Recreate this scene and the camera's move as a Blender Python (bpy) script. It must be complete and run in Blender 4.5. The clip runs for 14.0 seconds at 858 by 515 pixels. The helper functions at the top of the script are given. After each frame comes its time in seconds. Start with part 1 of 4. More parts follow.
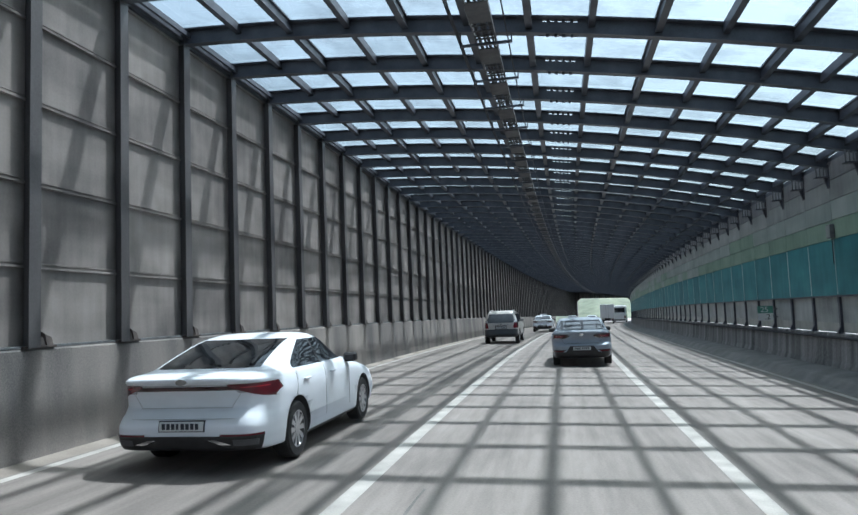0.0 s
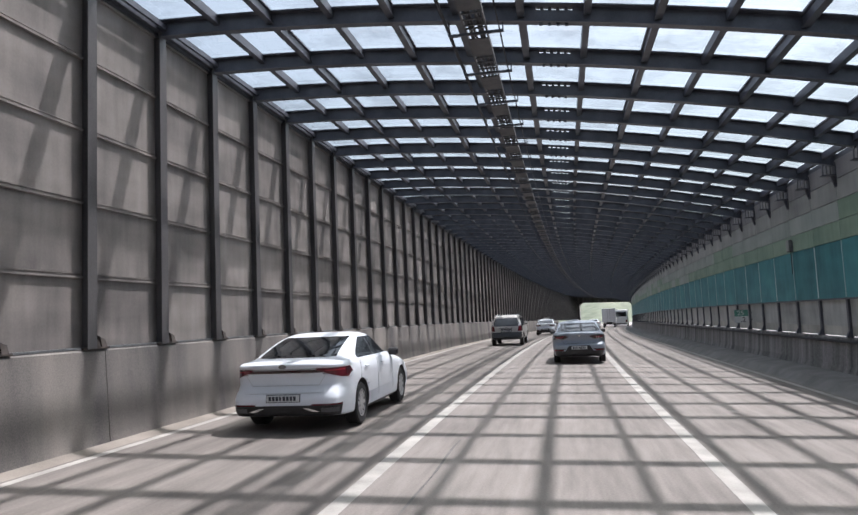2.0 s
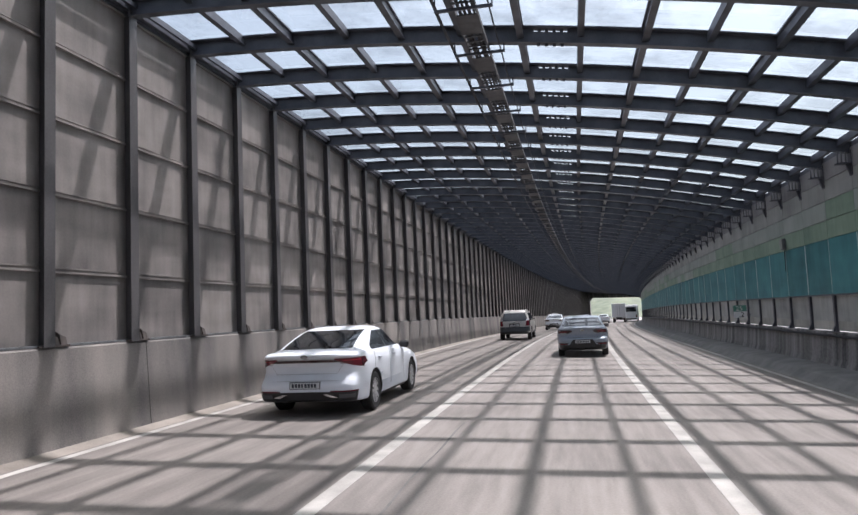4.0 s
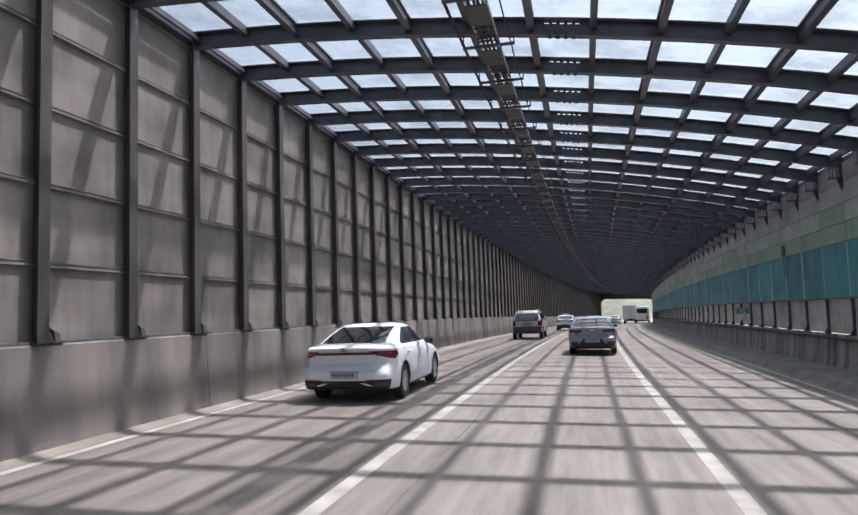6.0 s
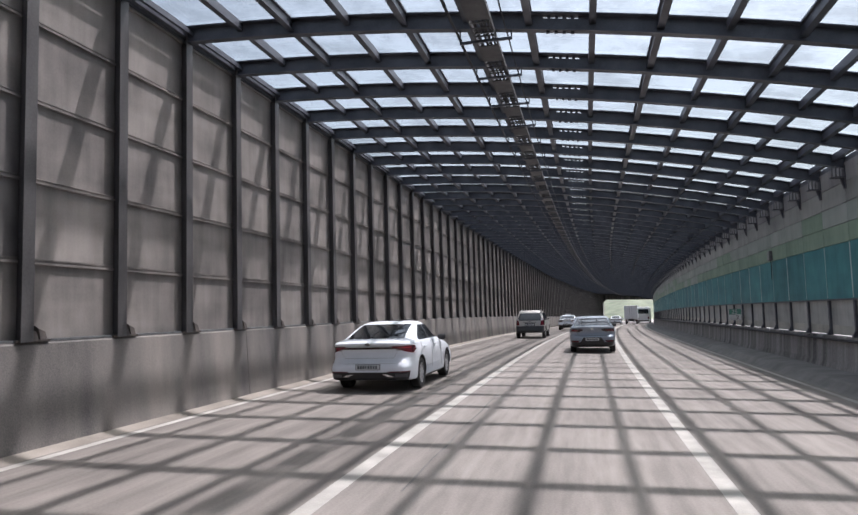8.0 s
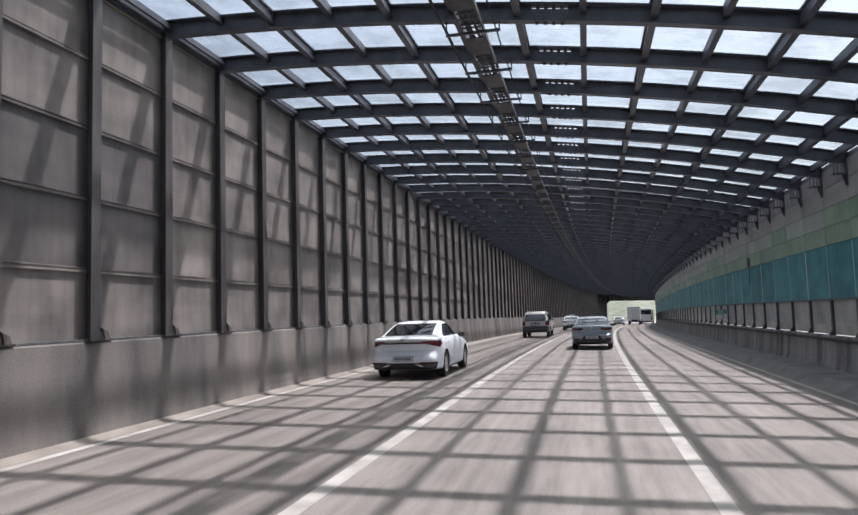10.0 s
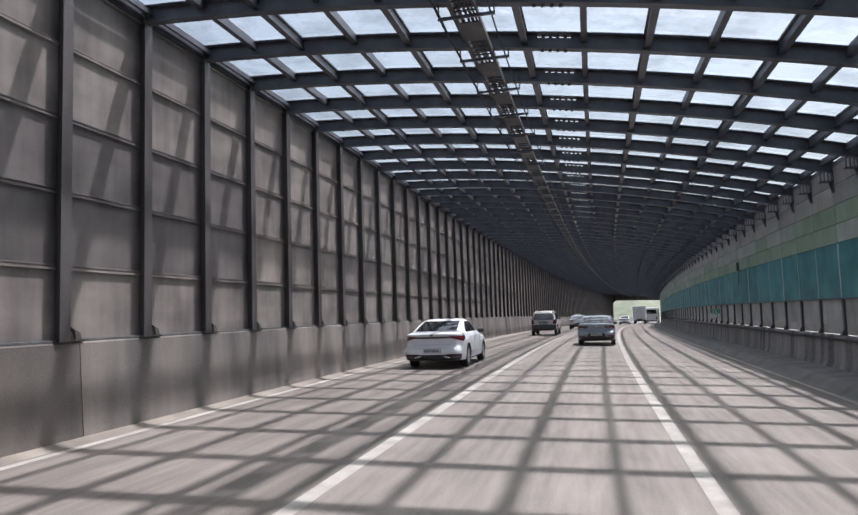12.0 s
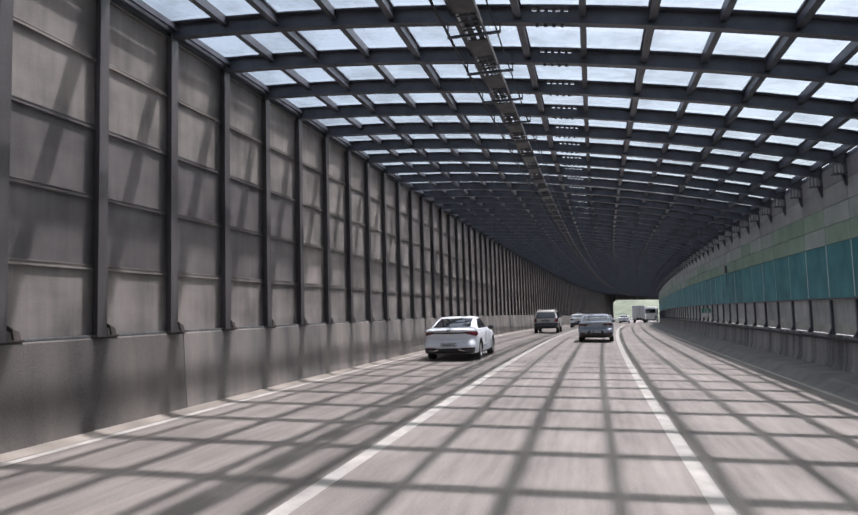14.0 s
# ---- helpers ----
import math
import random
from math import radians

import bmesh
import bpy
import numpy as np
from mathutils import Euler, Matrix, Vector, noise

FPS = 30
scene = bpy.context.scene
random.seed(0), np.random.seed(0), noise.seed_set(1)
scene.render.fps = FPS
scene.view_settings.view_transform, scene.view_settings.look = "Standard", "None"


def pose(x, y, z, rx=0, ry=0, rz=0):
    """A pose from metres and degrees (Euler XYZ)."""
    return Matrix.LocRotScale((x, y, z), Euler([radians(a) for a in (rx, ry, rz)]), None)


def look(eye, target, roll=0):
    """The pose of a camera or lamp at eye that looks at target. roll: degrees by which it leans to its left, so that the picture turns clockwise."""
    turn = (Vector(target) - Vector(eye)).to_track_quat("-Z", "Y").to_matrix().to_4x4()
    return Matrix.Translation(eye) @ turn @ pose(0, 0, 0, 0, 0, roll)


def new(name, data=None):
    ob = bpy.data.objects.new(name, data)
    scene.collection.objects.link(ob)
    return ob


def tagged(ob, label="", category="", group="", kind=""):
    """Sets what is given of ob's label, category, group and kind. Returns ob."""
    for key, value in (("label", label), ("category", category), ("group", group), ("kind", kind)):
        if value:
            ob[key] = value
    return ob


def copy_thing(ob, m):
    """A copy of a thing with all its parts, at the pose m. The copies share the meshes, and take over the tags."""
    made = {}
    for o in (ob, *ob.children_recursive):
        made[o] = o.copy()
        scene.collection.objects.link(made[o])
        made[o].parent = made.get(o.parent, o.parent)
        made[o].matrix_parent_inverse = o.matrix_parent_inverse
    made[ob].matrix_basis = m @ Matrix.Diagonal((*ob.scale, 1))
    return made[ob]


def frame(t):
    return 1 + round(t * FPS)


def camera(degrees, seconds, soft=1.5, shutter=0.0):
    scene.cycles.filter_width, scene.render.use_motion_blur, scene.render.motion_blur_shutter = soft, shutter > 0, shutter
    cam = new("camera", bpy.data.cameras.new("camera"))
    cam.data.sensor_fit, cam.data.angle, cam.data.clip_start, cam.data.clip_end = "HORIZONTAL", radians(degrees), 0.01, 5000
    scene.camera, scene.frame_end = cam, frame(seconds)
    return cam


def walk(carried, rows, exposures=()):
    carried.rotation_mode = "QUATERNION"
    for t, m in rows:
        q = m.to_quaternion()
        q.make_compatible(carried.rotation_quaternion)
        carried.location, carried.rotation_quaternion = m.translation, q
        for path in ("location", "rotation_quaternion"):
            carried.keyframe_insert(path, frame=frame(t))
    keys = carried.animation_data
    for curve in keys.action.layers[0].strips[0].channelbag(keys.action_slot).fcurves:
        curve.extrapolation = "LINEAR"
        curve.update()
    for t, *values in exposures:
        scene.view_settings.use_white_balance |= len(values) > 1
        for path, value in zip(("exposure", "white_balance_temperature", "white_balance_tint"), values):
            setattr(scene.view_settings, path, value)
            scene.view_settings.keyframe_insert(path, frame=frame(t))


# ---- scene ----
P = 1.736            # spacing of posts and roof ribs
R = 1126.0           # radius of the long right-hand bend
G0 = 0.144           # arc place of post number 0
BANK = 0.025         # cross fall of the carriageway


def rise(s):
    """Height of the road's reference line at arc length s."""
    x = max(s + 9.9, 0.0)
    return -0.000121 * x * x if x < 66 else -0.527 - 0.01597 * (x - 66)


def at(u, s, z=0.0):
    """World place: u metres right of the reference line, s along it, z above the banked road."""
    a = s / R
    return Vector((R - (R - u) * math.cos(a), (R - u) * math.sin(a), rise(s) - BANK * u + z))


def spot(u, s, z=0.0, turn=0.0):
    """Pose at a place on the bend, y ahead along the road."""
    return Matrix.Translation(at(u, s, z)) @ Matrix.Rotation(-s / R + radians(turn), 4, "Z")


def eye(s, u, z, yaw, pitch, roll):
    q = at(u, s)
    return pose(q.x, q.y, rise(s) + z, 90 + pitch, roll, yaw - math.degrees(s / R))


# ---- camera ----
cam = camera(64.6, 14.0)
# seconds, arc, offset, height, yaw, pitch, roll
PATH = [
    (0, -3.539, -0.417, 1.73, 10.38, 4.55, 2.27),
    (0.5, -4.971, -0.414, 1.73, 9.98, 4.31, 2.38),
    (1, -4.391, -0.378, 1.73, 10.51, 4.74, 2.33),
    (1.5, -5.197, -0.353, 1.73, 10.71, 4.92, 2.32),
    (2, -6.387, -0.328, 1.73, 10.50, 4.96, 2.47),
    (2.5, -5.899, -0.276, 1.73, 10.37, 5.13, 2.72),
    (3, -6.645, -0.125, 1.73, 10.75, 4.80, 2.98),
    (5.5, -7.947, -0.078, 1.73, 12.16, 4.47, 1.73),
    (6, -8.809, -0.080, 1.73, 12.19, 4.57, 1.85),
    (6.5, -9.693, -0.078, 1.73, 12.26, 4.62, 1.76),
    (7, -8.766, -0.055, 1.73, 12.16, 4.69, 1.74),
    (7.5, -9.582, -0.032, 1.73, 12.25, 4.69, 1.63),
    (8, -10.332, -0.022, 1.73, 12.31, 4.54, 1.60),
    (10.5, -14.048, 0.152, 1.73, 12.58, 4.72, 1.83),
    (11, -14.684, 0.144, 1.73, 12.63, 4.61, 1.63),
    (11.5, -15.560, 0.187, 1.73, 12.67, 4.65, 1.63),
    (12, -16.250, 0.213, 1.73, 12.95, 4.67, 1.79),
    (12.5, -16.637, 0.183, 1.73, 12.81, 4.66, 1.57),
    (13, -17.292, 0.124, 1.73, 12.42, 4.73, 1.45),
    (13.5, -17.812, 0.190, 1.73, 12.70, 4.59, 1.47),
    (14, -18.729, 0.223, 1.73, 12.86, 4.55, 1.59),
]
# seconds, stops, kelvin, tint: the picture starts cool and greenish and settles
TONE = [(0.0, 1.41, 5560, 4), (0.4, 1.45, 5850, 7), (0.8, 1.47, 6000, 9), (1.6, 1.47, 6130, 14), (3.0, 1.47, 6150, 18), (5.5, 1.43, 6160, 18), (14.0, 1.39, 6180, 18)]
walk(cam, [(t, eye(*row)) for t, *row in PATH], TONE)

# ---- light ----
SUN = Vector((0.318, 0.32, 1.0)).normalized()
world = bpy.data.worlds.new("world")
scene.world = world
world.use_nodes = True
wn = world.node_tree.nodes
sky = wn.new("ShaderNodeTexSky")
sky.sky_type = "NISHITA"
sky.sun_disc = False
sky.sun_elevation = math.asin(SUN.z)
sky.sun_rotation = math.atan2(SUN.x, SUN.y)
sky.dust_density = 4.5
sky.ozone_density = 0.2
wn["Background"].inputs["Strength"].default_value = 0.15
haze = wn.new("ShaderNodeHueSaturation")
haze.inputs["Saturation"].default_value = 0.55
world.node_tree.links.new(sky.outputs[0], haze.inputs["Color"])
world.node_tree.links.new(haze.outputs[0], wn["Background"].inputs["Color"])
sun = new("sun", bpy.data.lights.new("sun", "SUN"))
sun.data.energy, sun.data.angle, sun.data.color = 1.9, radians(1.3), (1.0, 0.96, 0.91)
sun.matrix_world = look((0, 0, 60), Vector((0, 0, 60)) - SUN)


# ---- materials ----
def material(name, rough=0.6, metal=0.0):
    m = bpy.data.materials.new(name)
    m.use_nodes = True
    b = m.node_tree.nodes["Principled BSDF"]
    b.inputs["Roughness"].default_value, b.inputs["Metallic"].default_value = rough, metal
    return m, m.node_tree.nodes, m.node_tree.links, b


def surface(name, low, high, scale=4.0, fine=60.0, rough=0.6, metal=0.0, bump=0.15, piece=0.0, stretch=(1, 1, 1), coat=0.0):
    """A worn surface: two colours mixed by broad stains and fine grain, with relief; piece varies object by object."""
    m, n, l, b = material(name, rough, metal)
    co = n.new("ShaderNodeTexCoord")
    mp = n.new("ShaderNodeMapping")
    mp.inputs["Scale"].default_value = stretch
    geo = n.new("ShaderNodeNewGeometry")
    l.new(geo.outputs["Position"], mp.inputs["Vector"])
    big = n.new("ShaderNodeTexNoise")
    big.inputs["Scale"].default_value, big.inputs["Detail"].default_value = scale, 5
    small = n.new("ShaderNodeTexNoise")
    small.inputs["Scale"].default_value, small.inputs["Detail"].default_value = fine, 3
    l.new(mp.outputs[0], big.inputs["Vector"])
    l.new(geo.outputs["Position"], small.inputs["Vector"])
    add = n.new("ShaderNodeMath")
    add.operation = "MULTIPLY_ADD"
    add.inputs[1].default_value = 0.35
    l.new(small.outputs["Fac"], add.inputs[0])
    l.new(big.outputs["Fac"], add.inputs[2])
    fac = add.outputs[0]
    if piece:
        info = n.new("ShaderNodeObjectInfo")
        more = n.new("ShaderNodeMath")
        more.operation = "MULTIPLY_ADD"
        more.inputs[1].default_value = piece
        l.new(info.outputs["Random"], more.inputs[0])
        l.new(fac, more.inputs[2])
        fac = more.outputs[0]
    ramp = n.new("ShaderNodeValToRGB")
    ramp.color_ramp.elements[0].position, ramp.color_ramp.elements[1].position = 0.45, 0.9 + piece * 0.5
    ramp.color_ramp.elements[0].color, ramp.color_ramp.elements[1].color = (*low, 1), (*high, 1)
    l.new(fac, ramp.inputs[0])
    l.new(ramp.outputs[0], b.inputs["Base Color"])
    if bump:
        bp = n.new("ShaderNodeBump")
        bp.inputs["Strength"].default_value, bp.inputs["Distance"].default_value = bump, 0.01
        l.new(fac, bp.inputs["Height"])
        l.new(bp.outputs[0], b.inputs["Normal"])
    b.inputs["Coat Weight"].default_value = coat
    b.inputs["Coat Roughness"].default_value = 0.06
    return m


POSTSTEEL = surface("grey_painted_post", (0.043, 0.041, 0.042), (0.108, 0.104, 0.105), 2, 40, 0.42, bump=0.05, stretch=(1, 1, 0.3))
FOOTSTEEL = surface("rusty_foot_steel", (0.030, 0.025, 0.023), (0.085, 0.068, 0.060), 6, 50, 0.7, bump=0.1)
STEEL = surface("dark_painted_steel", (0.044, 0.048, 0.060), (0.098, 0.106, 0.127), 3, 40, 0.42, bump=0.05)
CONCRETE = surface("barrier_concrete", (0.070, 0.068, 0.068), (0.268, 0.243, 0.221), 0.8, 55, 0.8, bump=0.08, stretch=(1.3, 1.3, 0.26))
SOOTCON = surface("sooty_barrier_concrete", (0.042, 0.041, 0.042), (0.195, 0.173, 0.155), 0.7, 55, 0.8, bump=0.08, stretch=(1.3, 1.3, 0.30))
DARKCON = surface("stained_concrete", (0.045, 0.046, 0.048), (0.36, 0.35, 0.335), 1.0, 20, 0.85, bump=0.15, stretch=(2.4, 2.4, 0.10))
GUTTER = surface("gutter_concrete", (0.16, 0.14, 0.12), (0.31, 0.275, 0.24), 1.2, 60, 0.85, bump=0.25)
SHOULDER = surface("damp_concrete", (0.135, 0.130, 0.128), (0.255, 0.245, 0.238), 1.6, 40, 0.8, bump=0.2)
TRAYSTEEL = surface("dull_tray_steel", (0.045, 0.046, 0.048), (0.10, 0.10, 0.105), 6, 40, 0.6, bump=0.03)
SIGNGREEN = surface("sign_green", (0.09, 0.27, 0.20), (0.13, 0.34, 0.26), 4, 30, 0.4, bump=0.0)
INKBLACK = surface("sign_black", (0.015, 0.015, 0.015), (0.03, 0.03, 0.03), 4, 30, 0.5, bump=0.0)
SIGNWHITE = surface("sign_white", (0.70, 0.72, 0.70), (0.82, 0.84, 0.82), 4, 30, 0.5, bump=0.0)
PAINT = surface("road_paint", (0.27, 0.256, 0.236), (0.49, 0.468, 0.435), 2.2, 70, 0.6, bump=0.1)
GRASS = surface("grass", (0.035, 0.05, 0.02), (0.08, 0.10, 0.05), 0.5, 30, 0.9, bump=0.5)
LEAF = surface("leaf", (0.03, 0.07, 0.015), (0.10, 0.16, 0.05), 0.6, 9, 0.8, bump=0.0)
CABLE = surface("cable_sheath", (0.02, 0.02, 0.022), (0.05, 0.05, 0.055), 5, 40, 0.6, bump=0)
GALV = surface("galvanised_steel", (0.12, 0.125, 0.13), (0.24, 0.25, 0.26), 6, 40, 0.45, 0.5, bump=0.03)

TAR = surface("seam_tar", (0.075, 0.072, 0.068), (0.15, 0.142, 0.135), 3, 50, 0.7, bump=0.1)
STREAK = surface("joint_cover_paint", (0.20, 0.38, 0.39), (0.62, 0.70, 0.69), 0.5, 20, 0.5, bump=0.0, piece=0.5)
SCRUB = surface("dry_scrub", (0.022, 0.040, 0.016), (0.145, 0.165, 0.105), 0.10, 1.2, 0.9, bump=0.3)
BARK = surface("bark", (0.05, 0.04, 0.03), (0.12, 0.10, 0.08), 4, 30, 0.9, bump=0.4)


def pavement(name, low=(0.110, 0.098, 0.090), high=(0.298, 0.269, 0.247)):
    """Worn concrete paving: streaks along the lanes, wheel tracks, stains and grain, laid by (across, along) coordinates."""
    m, n, l, b = material(name, 0.8)
    uv = n.new("ShaderNodeUVMap")
    grain = [n.new("ShaderNodeTexNoise") for _ in range(4)]
    for tex, (x, y), scale, detail in zip(grain, ((3.0, 0.05), (0.5, 0.35), (40, 40), (9, 0.9)), (1, 1, 1, 1), (4, 5, 3, 4)):
        mp = n.new("ShaderNodeMapping")
        mp.inputs["Scale"].default_value = (x, y, 1)
        l.new(uv.outputs[0], mp.inputs["Vector"])
        l.new(mp.outputs[0], tex.inputs["Vector"])
        tex.inputs["Scale"].default_value, tex.inputs["Detail"].default_value = scale, detail
    total = None
    for tex, w in zip(grain, (0.40, 0.42, 0.22, 0.30)):
        k = n.new("ShaderNodeMath")
        k.operation = "MULTIPLY_ADD"
        k.inputs[1].default_value = w
        l.new(tex.outputs["Fac"], k.inputs[0])
        if total is None:
            k.inputs[2].default_value = -0.17
        else:
            l.new(total, k.inputs[2])
        total = k.outputs[0]
    ramp = n.new("ShaderNodeValToRGB")
    e = ramp.color_ramp.elements
    e[0].position, e[1].position = 0.30, 0.68
    e[0].color, e[1].color = (*low, 1), (*high, 1)
    l.new(total, ramp.inputs[0])
    l.new(ramp.outputs[0], b.inputs["Base Color"])
    bp = n.new("ShaderNodeBump")
    bp.inputs["Strength"].default_value, bp.inputs["Distance"].default_value = 0.25, 0.01
    l.new(total, bp.inputs["Height"])
    l.new(bp.outputs[0], b.inputs["Normal"])
    return m


def cassette(name, low=(0.160, 0.147, 0.139), high=(0.490, 0.452, 0.425)):
    """Grimy metal cassette: grime runs down it, broad blotches, each piece its own pattern."""
    m, n, l, b = material(name, 0.5)
    co, info = n.new("ShaderNodeTexCoord"), n.new("ShaderNodeObjectInfo")
    push = n.new("ShaderNodeVectorMath")
    push.operation = "MULTIPLY_ADD"
    push.inputs[1].default_value = (1, 1, 1)
    off = n.new("ShaderNodeCombineXYZ")
    far = n.new("ShaderNodeMath")
    far.operation = "MULTIPLY"
    far.inputs[1].default_value = 90.0
    l.new(info.outputs["Random"], far.inputs[0])
    l.new(far.outputs[0], off.inputs["Y"])
    l.new(co.outputs["Object"], push.inputs[0])
    l.new(off.outputs[0], push.inputs[2])
    total = None
    for scale, w, detail in (((1, 6.0, 0.6), 0.24, 4), ((1, 1.1, 1.0), 0.62, 3), ((30, 30, 30), 0.10, 2), ((1, 0.3, 3.0), 0.22, 3)):
        mp, tex, k = n.new("ShaderNodeMapping"), n.new("ShaderNodeTexNoise"), n.new("ShaderNodeMath")
        mp.inputs["Scale"].default_value = scale
        tex.inputs["Scale"].default_value, tex.inputs["Detail"].default_value = 1.0, detail
        l.new(push.outputs[0], mp.inputs["Vector"])
        l.new(mp.outputs[0], tex.inputs["Vector"])
        k.operation = "MULTIPLY_ADD"
        k.inputs[1].default_value = w
        l.new(tex.outputs["Fac"], k.inputs[0])
        if total is None:
            k.inputs[2].default_value = -0.16
        else:
            l.new(total, k.inputs[2])
        total = k.outputs[0]
    more = n.new("ShaderNodeMath")
    more.operation = "MULTIPLY_ADD"
    more.inputs[1].default_value = 0.14
    l.new(info.outputs["Random"], more.inputs[0])
    l.new(total, more.inputs[2])
    ramp = n.new("ShaderNodeValToRGB")
    e = ramp.color_ramp.elements
    e[0].position, e[1].position = 0.28, 0.72
    e[0].color, e[1].color = (*low, 1), (*high, 1)
    l.new(more.outputs[0], ramp.inputs[0])
    l.new(ramp.outputs[0], b.inputs["Base Color"])
    rough = n.new("ShaderNodeMapRange")
    rough.inputs["To Min"].default_value, rough.inputs["To Max"].default_value = 0.62, 0.40
    l.new(total, rough.inputs["Value"])
    l.new(rough.outputs[0], b.inputs["Roughness"])
    bp = n.new("ShaderNodeBump")
    bp.inputs["Strength"].default_value, bp.inputs["Distance"].default_value = 0.08, 0.01
    l.new(total, bp.inputs["Height"])
    l.new(bp.outputs[0], b.inputs["Normal"])
    return m


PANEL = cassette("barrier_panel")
# darker copies; in rows 1 and 2 their colour holds a purlin's shadow
DARKPANEL = cassette("dark_barrier_panel", (0.080, 0.074, 0.071), (0.315, 0.286, 0.267))
BANDSHADE = cassette("shade_band_panel", (0.042, 0.041, 0.043), (0.180, 0.167, 0.162))
TEAL = cassette("teal_panel", (0.015, 0.120, 0.138), (0.064, 0.295, 0.315))
GREEN = cassette("green_panel", (0.145, 0.24, 0.17), (0.31, 0.42, 0.32))
PALE = cassette("pale_grey_panel", (0.23, 0.28, 0.255), (0.43, 0.49, 0.455))
GREYP = cassette("grey_panel", (0.21, 0.23, 0.22), (0.44, 0.47, 0.45))
# same grey paint as GREYP, darkened for the shade under the eave
EAVESHADE = cassette("eave_shaded_grey_panel", (0.15, 0.16, 0.165), (0.34, 0.35, 0.355))
# paler strip along the foot of each pane
SILLPALE = cassette("pale_pane_foot", (0.23, 0.24, 0.21), (0.54, 0.55, 0.49))
PANE = cassette("frosted_pane", (0.18, 0.195, 0.185), (0.52, 0.545, 0.52))
ROAD = pavement("concrete_pavement")
ROADWORN = pavement("older_worn_paving", (0.088, 0.078, 0.071), (0.252, 0.225, 0.205))


def glazing(name, tint, gloss):
    m = bpy.data.materials.new(name)
    m.use_nodes = True
    n, l = m.node_tree.nodes, m.node_tree.links
    n.remove(n["Principled BSDF"])
    clear = n.new("ShaderNodeBsdfTransparent")
    clear.inputs["Color"].default_value = (*tint, 1)
    shine = n.new("ShaderNodeBsdfGlossy")
    shine.inputs["Roughness"].default_value = 0.05
    geo, dirt_shade, ramp = n.new("ShaderNodeNewGeometry"), n.new("ShaderNodeTexNoise"), n.new("ShaderNodeValToRGB")
    dirt_shade.inputs["Scale"].default_value, dirt_shade.inputs["Detail"].default_value, dirt_shade.inputs["Roughness"].default_value = 0.8, 6, 0.65
    ramp.color_ramp.elements[0].position, ramp.color_ramp.elements[1].position = 0.36, 0.56
    ramp.color_ramp.elements[0].color, ramp.color_ramp.elements[1].color = (*[c * 0.72 for c in tint], 1), (*tint, 1)
    l.new(geo.outputs["Position"], dirt_shade.inputs["Vector"])
    l.new(dirt_shade.outputs["Fac"], ramp.inputs[0])
    l.new(ramp.outputs[0], clear.inputs["Color"])
    mix = n.new("ShaderNodeMixShader")
    fresnel = n.new("ShaderNodeFresnel")
    fresnel.inputs["IOR"].default_value = gloss
    l.new(fresnel.outputs[0], mix.inputs[0])
    l.new(clear.outputs[0], mix.inputs[1])
    l.new(shine.outputs[0], mix.inputs[2])
    l.new(mix.outputs[0], n["Material Output"].inputs["Surface"])
    return m


ROOFGLASS = glazing("roof_sheet", (0.54, 0.59, 0.565), 1.75)


# ---- mesh helpers ----
def mesh_object(name, bm, mat, smooth=False):
    me = bpy.data.meshes.new(name)
    bm.normal_update()
    bm.to_mesh(me)
    bm.free()
    for m in mat if isinstance(mat, (list, tuple)) else [mat]:
        me.materials.append(m)
    if smooth:
        me.shade_smooth()
    return new(name, me)


def part(name, bm, mat, parent, label="", smooth=False):
    ob = mesh_object(name, bm, mat, smooth)
    ob.parent = parent
    return tagged(ob, label)


def anchor(name, m=None, **tags):
    ob = new(name)
    ob.empty_display_size = 0.2
    if m is not None:
        ob.matrix_basis = m
    return tagged(ob, **tags)


def box(bm, x0, x1, y0, y1, z0, z1, mat=0, bevel=0.0):
    v = [bm.verts.new(c) for c in ((x0, y0, z0), (x1, y0, z0), (x1, y1, z0), (x0, y1, z0), (x0, y0, z1), (x1, y0, z1), (x1, y1, z1), (x0, y1, z1))]
    fs = [bm.faces.new([v[i] for i in q]) for q in ((3, 2, 1, 0), (4, 5, 6, 7), (0, 1, 5, 4), (1, 2, 6, 5), (2, 3, 7, 6), (3, 0, 4, 7))]
    for f in fs:
        f.material_index = mat
    if bevel:
        bmesh.ops.bevel(bm, geom=list({e for f in fs for e in f.edges}), offset=bevel, segments=1, affect="EDGES", material=-1)
    return v


def sweep(bm, section, s0, s1, step=1.736, mat=0, closed=True, cap=True):
    """A section of (u, z) points, swept along the bend from s0 to s1."""
    count = max(1, round((s1 - s0) / step))
    rings = [[bm.verts.new(at(u, s0 + (s1 - s0) * i / count, z)) for u, z in section] for i in range(count + 1)]
    m = len(section)
    uv = bm.loops.layers.uv.verify()
    for i, (a, b) in enumerate(zip(rings, rings[1:])):
        sa, sb = (s0 + (s1 - s0) * (i + d) / count for d in (0, 1))
        for j in range(m if closed else m - 1):
            k = (j + 1) % m
            f = bm.faces.new((a[j], b[j], b[k], a[k]))
            f.material_index = mat
            across = [q[0] + q[1] for q in section]
            for loop, c in zip(f.loops, ((across[j], sa), (across[j], sb), (across[k], sb), (across[k], sa))):
                loop[uv].uv = c
    if cap and closed and m > 2:
        bm.faces.new(rings[0]).material_index = mat
        bm.faces.new(rings[-1][::-1]).material_index = mat


